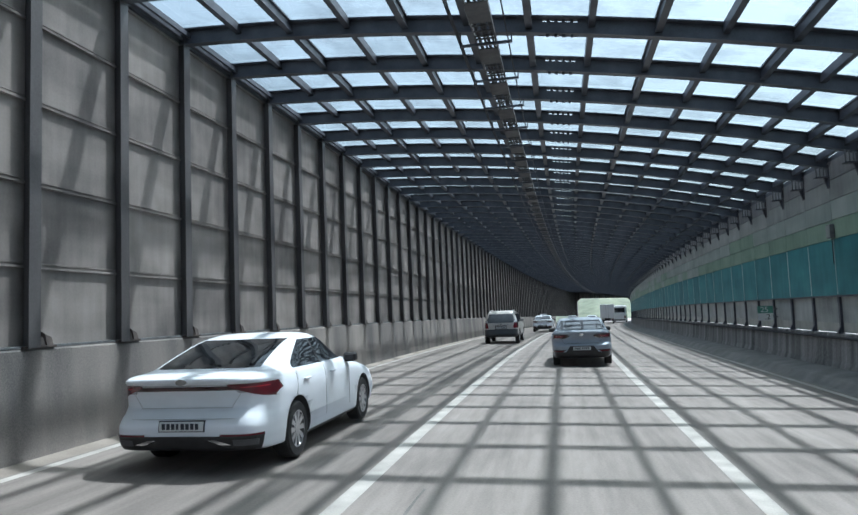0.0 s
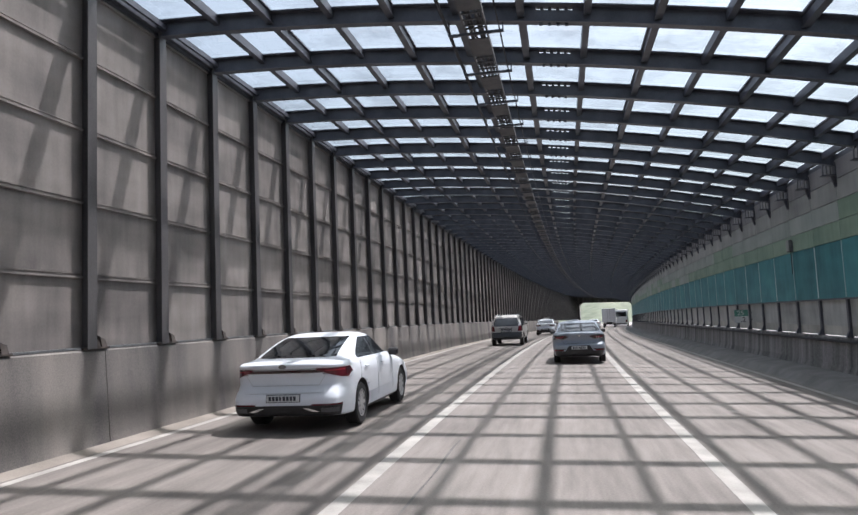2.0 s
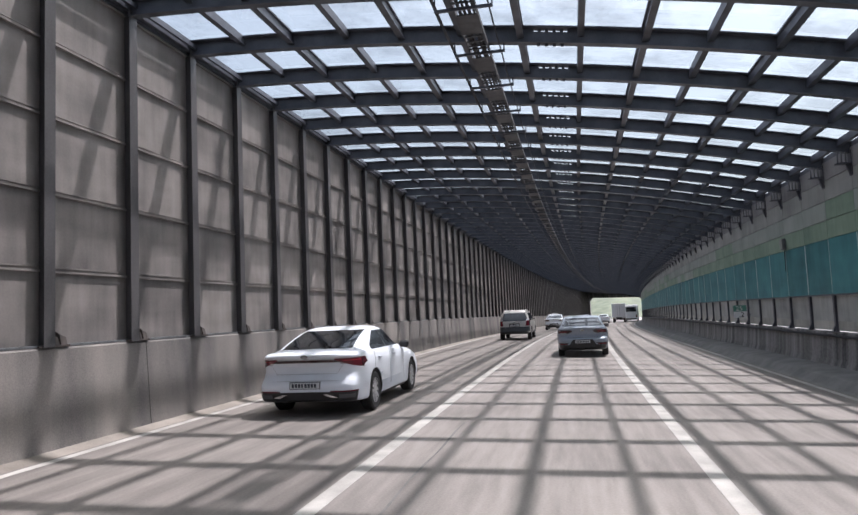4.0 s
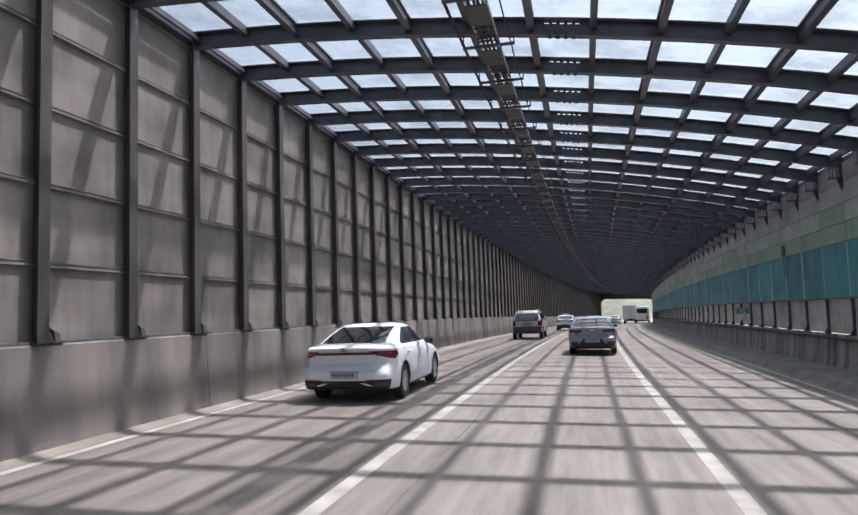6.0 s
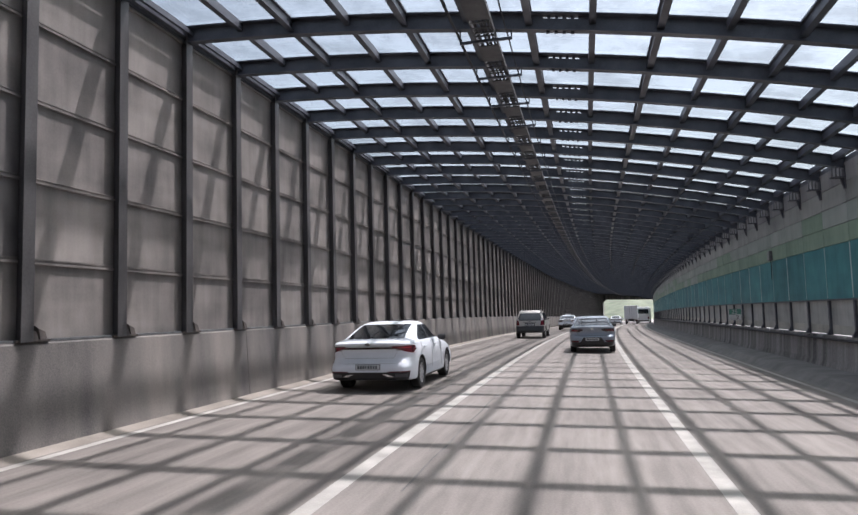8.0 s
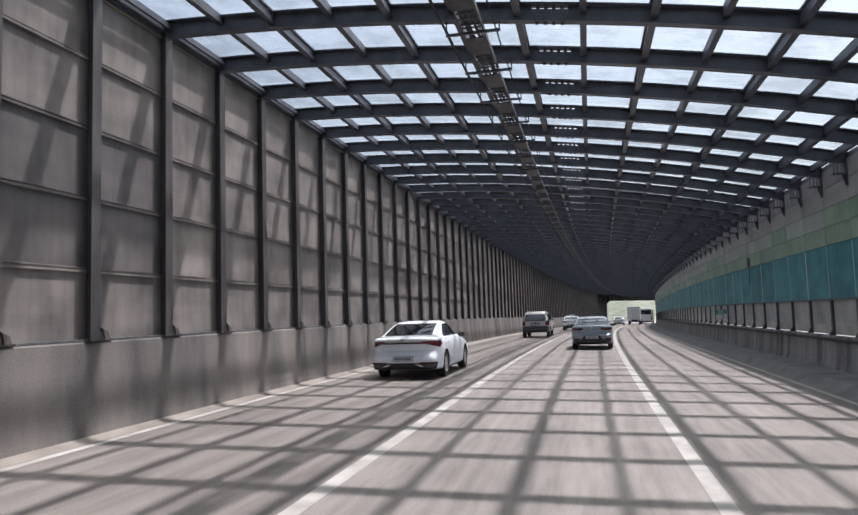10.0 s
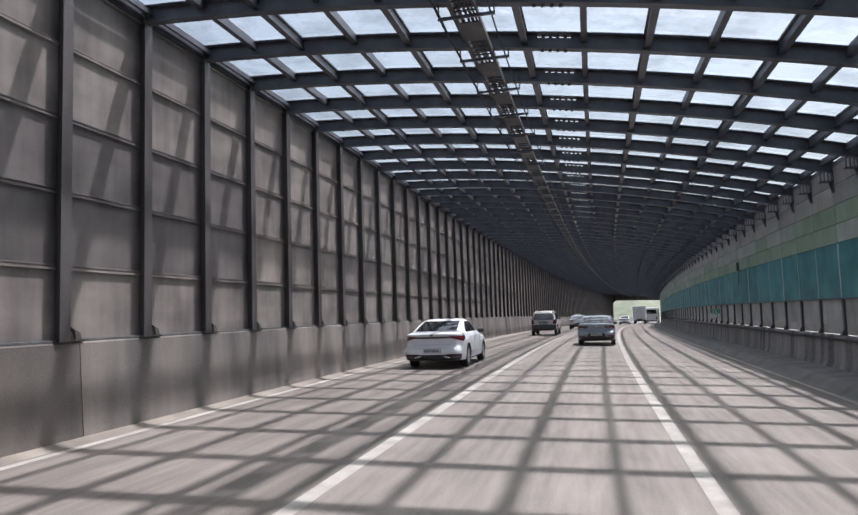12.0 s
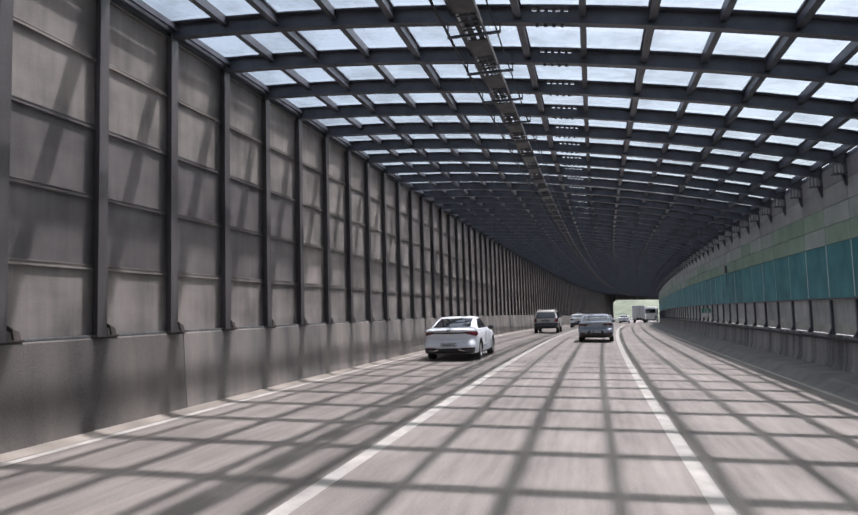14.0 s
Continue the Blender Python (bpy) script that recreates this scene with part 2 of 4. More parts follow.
def tube(bm, pts, radius, sides=8, mat=0):
    """A round bar along a row of points."""
    pts = [Vector(q) for q in pts]
    rings = []
    for i, q in enumerate(pts):
        d = (pts[min(i + 1, len(pts) - 1)] - pts[max(i - 1, 0)]).normalized()
        x = d.orthogonal().normalized() if abs(d.z) > 0.9 else d.cross(Vector((0, 0, 1))).normalized()
        y = x.cross(d).normalized()
        rings.append([bm.verts.new(q + (x * math.cos(a) + y * math.sin(a)) * radius) for a in [2 * math.pi * k / sides for k in range(sides)]])
    for a, b in zip(rings, rings[1:]):
        for j in range(sides):
            bm.faces.new((a[j], a[(j + 1) % sides], b[(j + 1) % sides], b[j])).material_index = mat
    bm.faces.new(rings[0][::-1]).material_index = mat
    bm.faces.new(rings[-1]).material_index = mat


# ---- the tunnel ----
FIRST, LAST = -26, 89                 # numbers of the first and last post
S0, S1 = G0 + P * FIRST, G0 + P * LAST
UL, UR = -6.63, 6.05                  # planes of the posts on both sides
ZB = 1.33                             # top of the west parapet
ZL = 6.52                             # top of the west posts
ZE = 1.05                             # top of the east parapet


def roof(u):
    return 6.71 - 0.0086 * (u + 7.0) ** 2


# road, gutters and painted lines
road = anchor("road", kind="structure", label="light grey concrete carriageway with three lanes", category="road")
bm = bmesh.new()
sweep(bm, [(-2.40, 0), (4.93, 0), (4.93, -0.4), (-2.40, -0.4)], S0, 360)
part("pavement_slab", bm, ROAD, road)
bm = bmesh.new()
sweep(bm, [(-6.32, 0), (-2.40, 0), (-2.40, -0.4), (-6.32, -0.4)], S0, 360)
part("pavement_slab", bm, ROADWORN, road, "darker older concrete of the outer lane")
bm = bmesh.new()
sweep(bm, [(-6.58, 0.05), (-6.32, 0.0), (-6.32, -0.4), (-6.58, -0.4)], S0, 360)
part("gutter", bm, GUTTER, road, "pale dusty concrete gutter")
bm = bmesh.new()
sweep(bm, [(4.93, 0.0), (5.02, 0.02), (5.20, 0.16), (5.28, 0.19), (5.95, 0.25), (5.95, -0.4), (4.93, -0.4)], S0, 360)
part("gutter", bm, SHOULDER, road, "dark damp concrete shoulder")
for u, w in ((-6.19, 0.13), (-2.387, 0.18), (1.284, 0.18), (4.795, 0.13)):
    bm = bmesh.new()
    sweep(bm, [(u - w / 2, 0.004), (u + w / 2, 0.004)], S0, 360, closed=False)
    part("lane_line", bm, PAINT, road, "worn white lane line")
# tar-filled seams along the slabs
rnd = random.Random(4)
for u, a, b in ((-1.75, -4, 3),):
    bm = bmesh.new()
    n = int((b - a) / 0.35)
    w = [u + 0.05 * noise.noise((u * 3, i * 0.21, 0)) for i in range(n + 1)]
    left = [bm.verts.new(at(w[i] - 0.008 - 0.010 * rnd.random(), a + 0.35 * i, 0.004)) for i in range(n + 1)]
    right = [bm.verts.new(at(w[i] + 0.008 + 0.010 * rnd.random(), a + 0.35 * i, 0.004)) for i in range(n + 1)]
    for i in range(n):
        bm.faces.new((left[i], right[i], right[i + 1], left[i + 1]))
    part("sealed_seam", bm, TAR, road, "dark sealed seam between slabs")

# parapets, cast in lengths with open joints
parapet_west = tagged(new("parapet_west"), "weathered grey concrete parapet under the tall barrier wall", "parapet", kind="structure")
parapet_east = tagged(new("parapet_east"), "dark stained concrete parapet with a sloped foot", "parapet", kind="structure")
LEN = P * 6
for k in range(-5, 11):
    a, b = max(S0, LEN * k + 2.2), min(S1, LEN * (k + 1) + 2.2)
    bm = bmesh.new()
    sweep(bm, [(-6.53, 0.0), (-6.545, 0.14), (-6.615, ZB - 0.03), (-6.64, ZB), (-7.13, ZB), (-7.13, -0.4), (-6.53, -0.4)], a + 0.008, b - 0.008)
    part("wall_block", bm, SOOTCON if k < -1 else CONCRETE, parapet_west)
    a, b = max(S0, LEN * k), min(S1, LEN * (k + 1))
    bm = bmesh.new()
    sweep(bm, [(5.82, -0.4), (5.82, 0.12), (5.90, 0.22), (5.96, 0.40), (6.00, ZE - 0.03), (6.03, ZE), (6.55, ZE), (6.55, -0.4)], a + 0.01, b - 0.01)
    part("wall_block", bm, DARKCON, parapet_east)
bm = bmesh.new()
tube(bm, [at(5.96, S0 + (S1 - S0) * i / 90, ZE - 0.1) for i in range(91)], 0.035, 6)
part("conduit", bm, CABLE, parapet_east, "black conduit along the parapet")

# west wall: posts with gusseted feet, five rows of panels, eave beam
wall_west = tagged(new("wall_west"), "tall noise barrier of grey panels between dark steel posts", "wall", kind="structure")
bm = bmesh.new()
H = ZL - ZB
box(bm, -0.10, 0.045, -0.010, 0.010, 0, H)
box(bm, 0.045, 0.060, -0.095, 0.095, 0, H)
box(bm, -0.115, -0.10, -0.095, 0.095, 0, H)
proto_post = mesh_object("post", bm, POSTSTEEL)
bm = bmesh.new()
box(bm, -0.17, 0.03, -0.14, 0.40, 0.0, 0.025)
for y in (0.10, 0.24):
    v = [bm.verts.new(c) for c in ((-0.10, y, 0.02), (0.03, y, 0.02), (0.0, y, 0.16), (-0.10, y, 0.22), (-0.10, y + 0.11, 0.02), (0.03, y + 0.11, 0.02), (0.0, y + 0.11, 0.12), (-0.10, y + 0.11, 0.16))]
    for q in ((0, 1, 2, 3), (7, 6, 5, 4), (0, 4, 5, 1), (1, 5, 6, 2), (2, 6, 7, 3)):
        bm.faces.new([v[j] for j in q])
proto_foot = mesh_object("base_plate", bm, FOOTSTEEL)
for i in range(FIRST, LAST + 1):
    o = proto_post if i == FIRST else new("post", proto_post.data)
    o.parent, o.matrix_basis = wall_west, spot(UL, G0 + P * i, ZB)
    f = proto_foot if i == FIRST else new("base_plate", proto_foot.data)
    f.parent = o
ROW = 1.03


def panel_mesh(bm, m, width, height):
    """A cassette panel with a folded lip along its top edge."""
    y = width / 2
    made = box(bm, -0.07, 0.0, -y, y, 0.0, height - 0.004) + box(bm, 0.0, 0.042, -y + 0.03, y - 0.03, height - 0.080, height - 0.050) + box(bm, 0.0, 0.016, -y + 0.03, y - 0.03, height - 0.02, height - 0.004)
    for v in made:
        v.co = m @ v.co


bm = bmesh.new()
panel_mesh(bm, Matrix(), P - 0.03, ROW)
proto = mesh_object("panel", bm, PANEL)
dark_panel, band_shade = proto.data.copy(), proto.data.copy()
dark_panel.materials[0], band_shade.materials[0] = DARKPANEL, BANDSHADE
first, far = True, []
for i in range(FIRST, LAST):
    for j in range(5):
        m = spot(UL - 0.085, G0 + P * (i + 0.5), ZB + 0.015 + ROW * j)
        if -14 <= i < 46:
            # purlin's shadow band coloured into rows 1, 2; all rows darker before bay -2
            dirt_shade = band_shade if i < -2 and j in (1, 2) else dark_panel if i < -2 or (i < 2 and j in (1, 2)) else proto.data
            o = proto if first else new("panel", dirt_shade)
            o.data = dirt_shade
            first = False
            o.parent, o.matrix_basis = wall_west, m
        else:
            far.append(m)
bm = bmesh.new()
for m in far:
    panel_mesh(bm, m, P - 0.03, ROW)
tagged(part("panel_row", bm, PANEL, wall_west), kind="stuff")
bm = bmesh.new()
sweep(bm, [(UL - 0.06, ZB + 0.002), (UL + 0.0, ZB + 0.002), (UL + 0.0, ZB + 0.03), (UL - 0.06, ZB + 0.03)], S0, S1)
part("sill_rail", bm, GALV, wall_west, "pale galvanised sill rail")
for u0, u1, z0, z1 in ((UL - 0.22, UL - 0.02, ZL - 0.06, ZL + 0.09), (UL + 0.10, UL + 0.15, ZL + 0.02, ZL + 0.10)):
    bm = bmesh.new()
    sweep(bm, [(u0, z0), (u1, z0), (u1, z1), (u0, z1)], S0, S1)
    part("eave_beam", bm, STEEL, wall_west)

# roof: ribs, purlins, sheets
roof_frame = tagged(new("roof_frame"), "dark steel roof frame of curved ribs and purlins", "roof frame", kind="structure")
us = [UL - 0.1 + (UR + 0.2 - UL) * i / 20 for i in range(21)]


def rib_mesh():
    """A rolled I-section: two flanges, and a web with a row of slots near the crown."""
    bm = bmesh.new()
    for half, top, low in ((0.075, -0.015, -0.030), (0.075, -0.265, -0.28)):
        rings = [[bm.verts.new((u, y, roof(u) - BANK * u + z)) for y, z in ((-half, top), (half, top), (half, low), (-half, low))] for u in us]
        for a, b in zip(rings, rings[1:]):
            for j in range(4):
                bm.faces.new((a[j], a[(j + 1) % 4], b[(j + 1) % 4], b[j]))
        bm.faces.new(rings[0][::-1]), bm.faces.new(rings[-1])
    slots = [(-0.13 + 0.118 * (k - 2) - 0.034, -0.13 + 0.118 * (k - 2) + 0.034) for k in range(5)]
    cuts = sorted(us + [c for pair in slots for c in pair])
    for a, b in zip(cuts, cuts[1:]):
        open_here = any(p - 1e-6 <= a and b <= q + 1e-6 for p, q in slots)
        for top, low in ((-0.030, -0.036), (-0.078, -0.265)) if open_here else ((-0.030, -0.265),):
            for v in box(bm, a, b, -0.012, 0.012, low, top):
                v.co.z += roof(v.co.x) - BANK * v.co.x
    bmesh.ops.recalc_face_normals(bm, faces=bm.faces)
    return bm


proto = mesh_object("rib", rib_mesh(), STEEL)
bm = bmesh.new()
for k in range(4):
    u = -0.33 + 0.125 * k
    box(bm, u - 0.025, u + 0.025, -0.02, 0.02, roof(u) - BANK * u - 0.315, roof(u) - BANK * u - 0.28)
for u0, u1, y0, y1 in [(us[0], us[-1], -0.125, -0.076)]:
    steps = max(1, round((u1 - u0) / 0.6))
    for k in range(steps):
        ua, ub = u0 + (u1 - u0) * k / steps, u0 + (u1 - u0) * (k + 1) / steps
        for v in box(bm, ua, ub, y0, y1, -0.032, -0.014):
            v.co.z += roof(v.co.x) - BANK * v.co.x
proto_clip = mesh_object("edge_strip", bm, STEEL)
for i in range(FIRST, LAST + 1):
    o = proto if i == FIRST else new("rib", proto.data)
    o.parent, o.matrix_basis = roof_frame, spot(0, G0 + P * i)
    f = proto_clip if i == FIRST else new("edge_strip", proto_clip.data)
    f.parent = o
PURLINS = [UL, -5.58, -4.64, -3.62, -2.63, -1.61, -0.62, 0.35, 1.34, 2.31, 3.28, 4.22, 5.12, 5.85]
for k, u in enumerate(PURLINS):
    bm = bmesh.new()
    z = roof(u)
    if k % 2:
        sweep(bm, [(u - 0.05, z), (u + 0.05, z), (u + 0.05, z - 0.15), (u - 0.05, z - 0.15)], S0, S1)
    else:
        sweep(bm, [(u - 0.062, z), (u + 0.062, z), (u + 0.062, z - 0.03), (u + 0.03, z - 0.035), (u + 0.03, z - 0.17), (u + 0.055, z - 0.175), (u + 0.055, z - 0.20), (u - 0.055, z - 0.20), (u - 0.055, z - 0.175), (u - 0.03, z - 0.17), (u - 0.03, z - 0.035), (u - 0.062, z - 0.03)], S0, S1)
    part("purlin", bm, STEEL, roof_frame)
bm = bmesh.new()
for a, b in zip(PURLINS, PURLINS[1:] + [UR + 0.3]):
    for i in range(FIRST, LAST):
        sa, sb = G0 + P * i, G0 + P * (i + 1)
        q = [bm.verts.new(at(u, s, roof(u) + 0.012)) for u, s in ((a, sa), (a, sb), (b, sb), (b, sa))]
        bm.faces.new(q)
ceiling = tagged(mesh_object("ceiling", bm, ROOFGLASS), "clear glazed roof sheets over the road", "ceiling", kind="structure")
ceiling.visible_shadow = False

# cable tray under the roof, with its hangers and single cables
tray = anchor("cable_tray", label="grey ladder cable tray hung under the roof ribs", category="cable tray")
TU = -1.31
TZ = roof(TU) - 0.42
for u in (TU - 0.16, TU + 0.16):
    bm = bmesh.new()
    sweep(bm, [(u - 0.012, TZ), (u + 0.012, TZ), (u + 0.012, TZ + 0.09), (u - 0.012, TZ + 0.09)], S0, S1)
    part("side_rail", bm, TRAYSTEEL, tray)
bm = bmesh.new()
for i in range(FIRST, LAST):
    for y0, y1 in ((0.30, 1.00), (1.10, 1.13), (1.30, 1.33), (1.50, 1.53), (1.62, 1.65)):
        for v in box(bm, -0.15, 0.15, y0, y1, 0.0, 0.02):
            v.co = spot(TU, G0 + P * i, TZ) @ v.co
tagged(part("bottom_plate", bm, TRAYSTEEL, tray), kind="stuff")
bm = bmesh.new()
box(bm, -0.42, 0.42, -0.02, 0.02, -0.05, -0.01)
box(bm, -0.42, -0.40, -0.012, 0.012, -0.05, 0.34)
box(bm, 0.40, 0.42, -0.012, 0.012, -0.05, 0.30)
proto = mesh_object("hanger", bm, STEEL)
for i in range(FIRST, LAST + 1):
    o = proto if i == FIRST else new("hanger", proto.data)
    o.parent, o.matrix_basis = tray, spot(TU, G0 + P * i, TZ)
for du, dz, r in ((-0.09, 0.05, 0.028), (-0.02, 0.045, 0.022), (0.05, 0.05, 0.026), (0.11, 0.04, 0.018)):
    bm = bmesh.new()
    tube(bm, [at(TU + du + 0.012 * math.sin(k * 1.7 + du * 40), S0 + (S1 - S0) * k / 120, TZ + dz) for k in range(121)], r, 6)
    part("cable", bm, CABLE, tray, "black cable")
for u, dz, r in ((TU - 0.46, 0.12, 0.016), (TU - 0.40, 0.02, 0.014), (TU + 0.36, 0.0, 0.012)):
    cable = anchor("hanging_cable", label="thin black cable strung under the roof ribs", category="cable", group="cables along the roof")
    bm = bmesh.new()
    count = (LAST - FIRST) * 3
    tube(bm, [at(u, S0 + P * k / 3, TZ + dz - (0.02 if k % 3 else 0.0)) for k in range(count + 1)], r, 5)
    part("strand", bm, CABLE, cable)

# east wall: short posts and panes below, coloured panels above, rib brackets
wall_east = tagged(new("wall_east"), "noise barrier of teal and green panels over grey panes", "wall", kind="structure")
bm = bmesh.new()
box(bm, -0.07, -0.015, -0.05, 0.05, 0.0, 0.90)
box(bm, -0.14, -0.015, -0.09, 0.09, 0.0, 0.02)
v = [bm.verts.new(c) for c in ((-0.07, -0.04, 0.02), (-0.14, -0.04, 0.02), (-0.07, -0.04, 0.16), (-0.07, 0.04, 0.02), (-0.14, 0.04, 0.02), (-0.07, 0.04, 0.16))]
for q in ((0, 2, 1), (3, 4, 5), (1, 2, 5, 4), (0, 1, 4, 3)):
    bm.faces.new([v[j] for j in q])
proto = mesh_object("post", bm, STEEL)
for i in range(FIRST, LAST + 1):
    o = proto if i == FIRST else new("post", proto.data)
    o.parent, o.matrix_basis = wall_east, spot(UR + 0.06, G0 + P * i, ZE)
GE = (R - UR) / R
W = P * GE
rnd = random.Random(11)
kinds = {}
for name, z0, z1, mat, x in (("pane", ZE + 0.02, 1.95, PANE, 0.05), ("sill_strip", ZE + 0.03, ZE + 0.25, SILLPALE, 0.044), ("panel", 1.95, 3.27, TEAL, 0.0),
                             ("panel", 3.28, 3.72, GREEN, 0.0), ("panel", 3.73, 4.18, PALE, 0.0), ("panel", 4.19, 4.66, GREYP, 0.0), ("panel", 4.67, 5.10, EAVESHADE, 0.0)):
    for mm in {mat, PALE, GREEN} if mat in (GREEN, PALE) else {mat}:
        bm = bmesh.new()
        box(bm, x, x + 0.05, -W / 2 + 0.006, W / 2 - 0.006, z0, z1 - 0.005)
        kinds[(z0, mm.name)] = (mesh_object(name, bm, mm), name)
rest = {}
used = set()
for i in range(FIRST, LAST):
    for (z0, matname), (pro, name) in kinds.items():
        want = TEAL.name
        if name == "sill_strip":
            want = SILLPALE.name
        elif z0 < 1.2:
            want = PANE.name
        elif z0 > 4.6:
            want = EAVESHADE.name
        elif z0 > 4.1:
            want = GREYP.name
        elif z0 > 3.7:
            want = PALE.name if noise.noise((i * 0.37, 5.1, 0)) < 0.12 else GREEN.name
        elif z0 > 3.2:
            want = GREEN.name if noise.noise((i * 0.9, 1.3, 0)) < 0.30 else PALE.name
        if want != matname:
            continue
        m = spot(UR, G0 + P * (i + 0.5))
        if -4 <= i < 32:
            o = pro if (z0, matname) not in used else new(name, pro.data)
            used.add((z0, matname))
            o.parent, o.matrix_basis = wall_east, m
        else:
            rest.setdefault(matname, []).append((m, pro.data))
for matname, many in rest.items():
    bm = bmesh.new()
    for m, me in many:
        n0 = len(bm.verts)
        bm.from_mesh(me)
        bm.verts.ensure_lookup_table()
        for v in bm.verts[n0:]:
            v.co = m @ v.co
    tagged(part("panel_row", bm, bpy.data.materials[matname], wall_east), kind="stuff")
for key, (pro, name) in kinds.items():
    if key not in used:
        bpy.data.objects.remove(pro)
# joint covers between teal panels, here and there a pale one
bm = bmesh.new()
box(bm, -0.008, 0.0, -0.022, 0.022, 1.97, 3.25)
proto = mesh_object("joint_cover", bm, STREAK)
for n, i in enumerate(range(FIRST, LAST + 1)):
    o = proto if n == 0 else new("joint_cover", proto.data)
    o.parent, o.matrix_basis = wall_east, spot(UR, G0 + P * i)
    o.scale.z = 1.0
bm = bmesh.new()
sweep(bm, [(UR + 0.07, 1.95), (UR + 0.11, 1.95), (UR + 0.11, 5.08), (UR + 0.07, 5.08)], S0, S1)
part("backing_sheet", bm, TEAL, wall_east)
bm = bmesh.new()
sweep(bm, [(UR - 0.02, 1.91), (UR + 0.06, 1.91), (UR + 0.06, 1.95), (UR - 0.02, 1.95)], S0, S1)
part("sill_rail", bm, STEEL, wall_east)
bm = bmesh.new()
sweep(bm, [(UR + 0.02, 5.08), (UR + 0.12, 5.08), (UR + 0.12, roof(UR) - 0.02), (UR + 0.02, roof(UR) - 0.02)], S0, S1)
part("eave_strip", bm, STEEL, wall_east)
bm = bmesh.new()
zr = roof(UR)
box(bm, -0.30, 0.0, -0.10, 0.07, zr - 0.50, zr - 0.475)
for y0, y1, section in ((-0.03, 0.03, ((-0.10, zr - 0.50), (0.0, zr - 0.50), (0.0, zr - 0.74), (-0.03, zr - 0.74))),
                        (-0.085, 0.085, ((-0.015, zr - 0.20), (0.0, zr - 0.20), (0.0, zr - 0.76), (-0.015, zr - 0.76)))):
    a, b = ([bm.verts.new((x, y, z)) for x, z in section] for y in (y0, y1))
    for k in range(4):
        bm.faces.new((a[k], a[(k + 1) % 4], b[(k + 1) % 4], b[k]))
    bm.faces.new(a[::-1]), bm.faces.new(b)
bmesh.ops.recalc_face_normals(bm, faces=bm.faces)
bars_bm = bmesh.new()
for x in (-0.28, -0.20, -0.12):
    box(bars_bm, x - 0.012, x + 0.012, -0.09, -0.065, zr - 0.475, zr - 0.27 - 0.22 * x)
proto_bars = mesh_object("tie_bars", bars_bm, GALV)
proto = mesh_object("bracket", bm, STEEL)
for i in range(FIRST, LAST + 1):
    o = proto if i == FIRST else new("bracket", proto.data)
    o.parent, o.matrix_basis = wall_east, spot(UR, G0 + P * i)
    f = proto_bars if i == FIRST else new("tie_bars", proto_bars.data)
    f.parent = o

# small fittings on the east wall
jb = anchor("junction_box", spot(UR - 0.01, 14.0, 3.3), label="small grey steel junction box on the green panels", category="junction box")
bm = bmesh.new()
box(bm, -0.10, 0.0, -0.13, 0.13, 0.0, 0.32, bevel=0.012)
part("body", bm, GALV, jb)
bm = bmesh.new()
box(bm, -0.115, -0.102, -0.11, 0.11, 0.02, 0.30, bevel=0.004)
part("door", bm, GREYP, jb)
bm = bmesh.new()
tube(bm, [(-0.03, 0, 0.0), (-0.03, 0, -0.3), (-0.03, 0, -0.62)], 0.011, 6)
part("conduit", bm, CABLE, jb, "thin dark conduit")
sign = anchor("distance_plate", spot(5.74, 19.0, 1.29), label="green and white distance plate beside the lower panes", category="sign")
bm = bmesh.new()
box(bm, -0.22, 0.22, -0.004, 0.004, 0.222, 0.44, bevel=0.002)
part("upper_plate", bm, SIGNGREEN, sign, "green plate with white numbers")
bm = bmesh.new()
box(bm, -0.22, 0.22, -0.004, 0.004, 0.0, 0.218, bevel=0.002)
part("lower_plate", bm, SIGNWHITE, sign, "white plate with a black number")
for text, z, x, mat in (("25", 0.255, -0.14, SIGNWHITE), (".2", 0.03, -0.03, INKBLACK)):
    curve = bpy.data.curves.new("letters", "FONT")
    curve.body, curve.size, curve.extrude = text, 0.235, 0.001
    o = new("letters", curve)
    bpy.context.view_layer.update()
    me = bpy.data.meshes.new_from_object(o.evaluated_get(bpy.context.evaluated_depsgraph_get()))
    bpy.data.objects.remove(o)
    me.materials.clear()
    me.materials.append(mat)
    o = new("number", me)
    o.parent = sign
    o.matrix_basis = Matrix.Translation((x, -0.007, z)) @ Matrix.Rotation(radians(90), 4, "X")
for z in (0.10, 0.34):
    bm = bmesh.new()
    box(bm, 0.2, 0.36, 0.005, 0.03, z - 0.015, z + 0.015)
    part("bracket", bm, GALV, sign)
bm = bmesh.new()
box(bm, -0.02, 0.0, -0.05, 0.05, 0.0, 0.07, bevel=0.008)
proto = mesh_object("delineator", bm, PAINT)
for n, i in enumerate(range(-10, 60, 6)):
    o = proto if n == 0 else new("delineator", proto.data)
    o.matrix_basis = spot(6.01, G0 + P * (i + 0.4), ZE - 0.06)
    tagged(o, "small white reflector on the dark parapet", "reflector", "reflectors along the parapet")

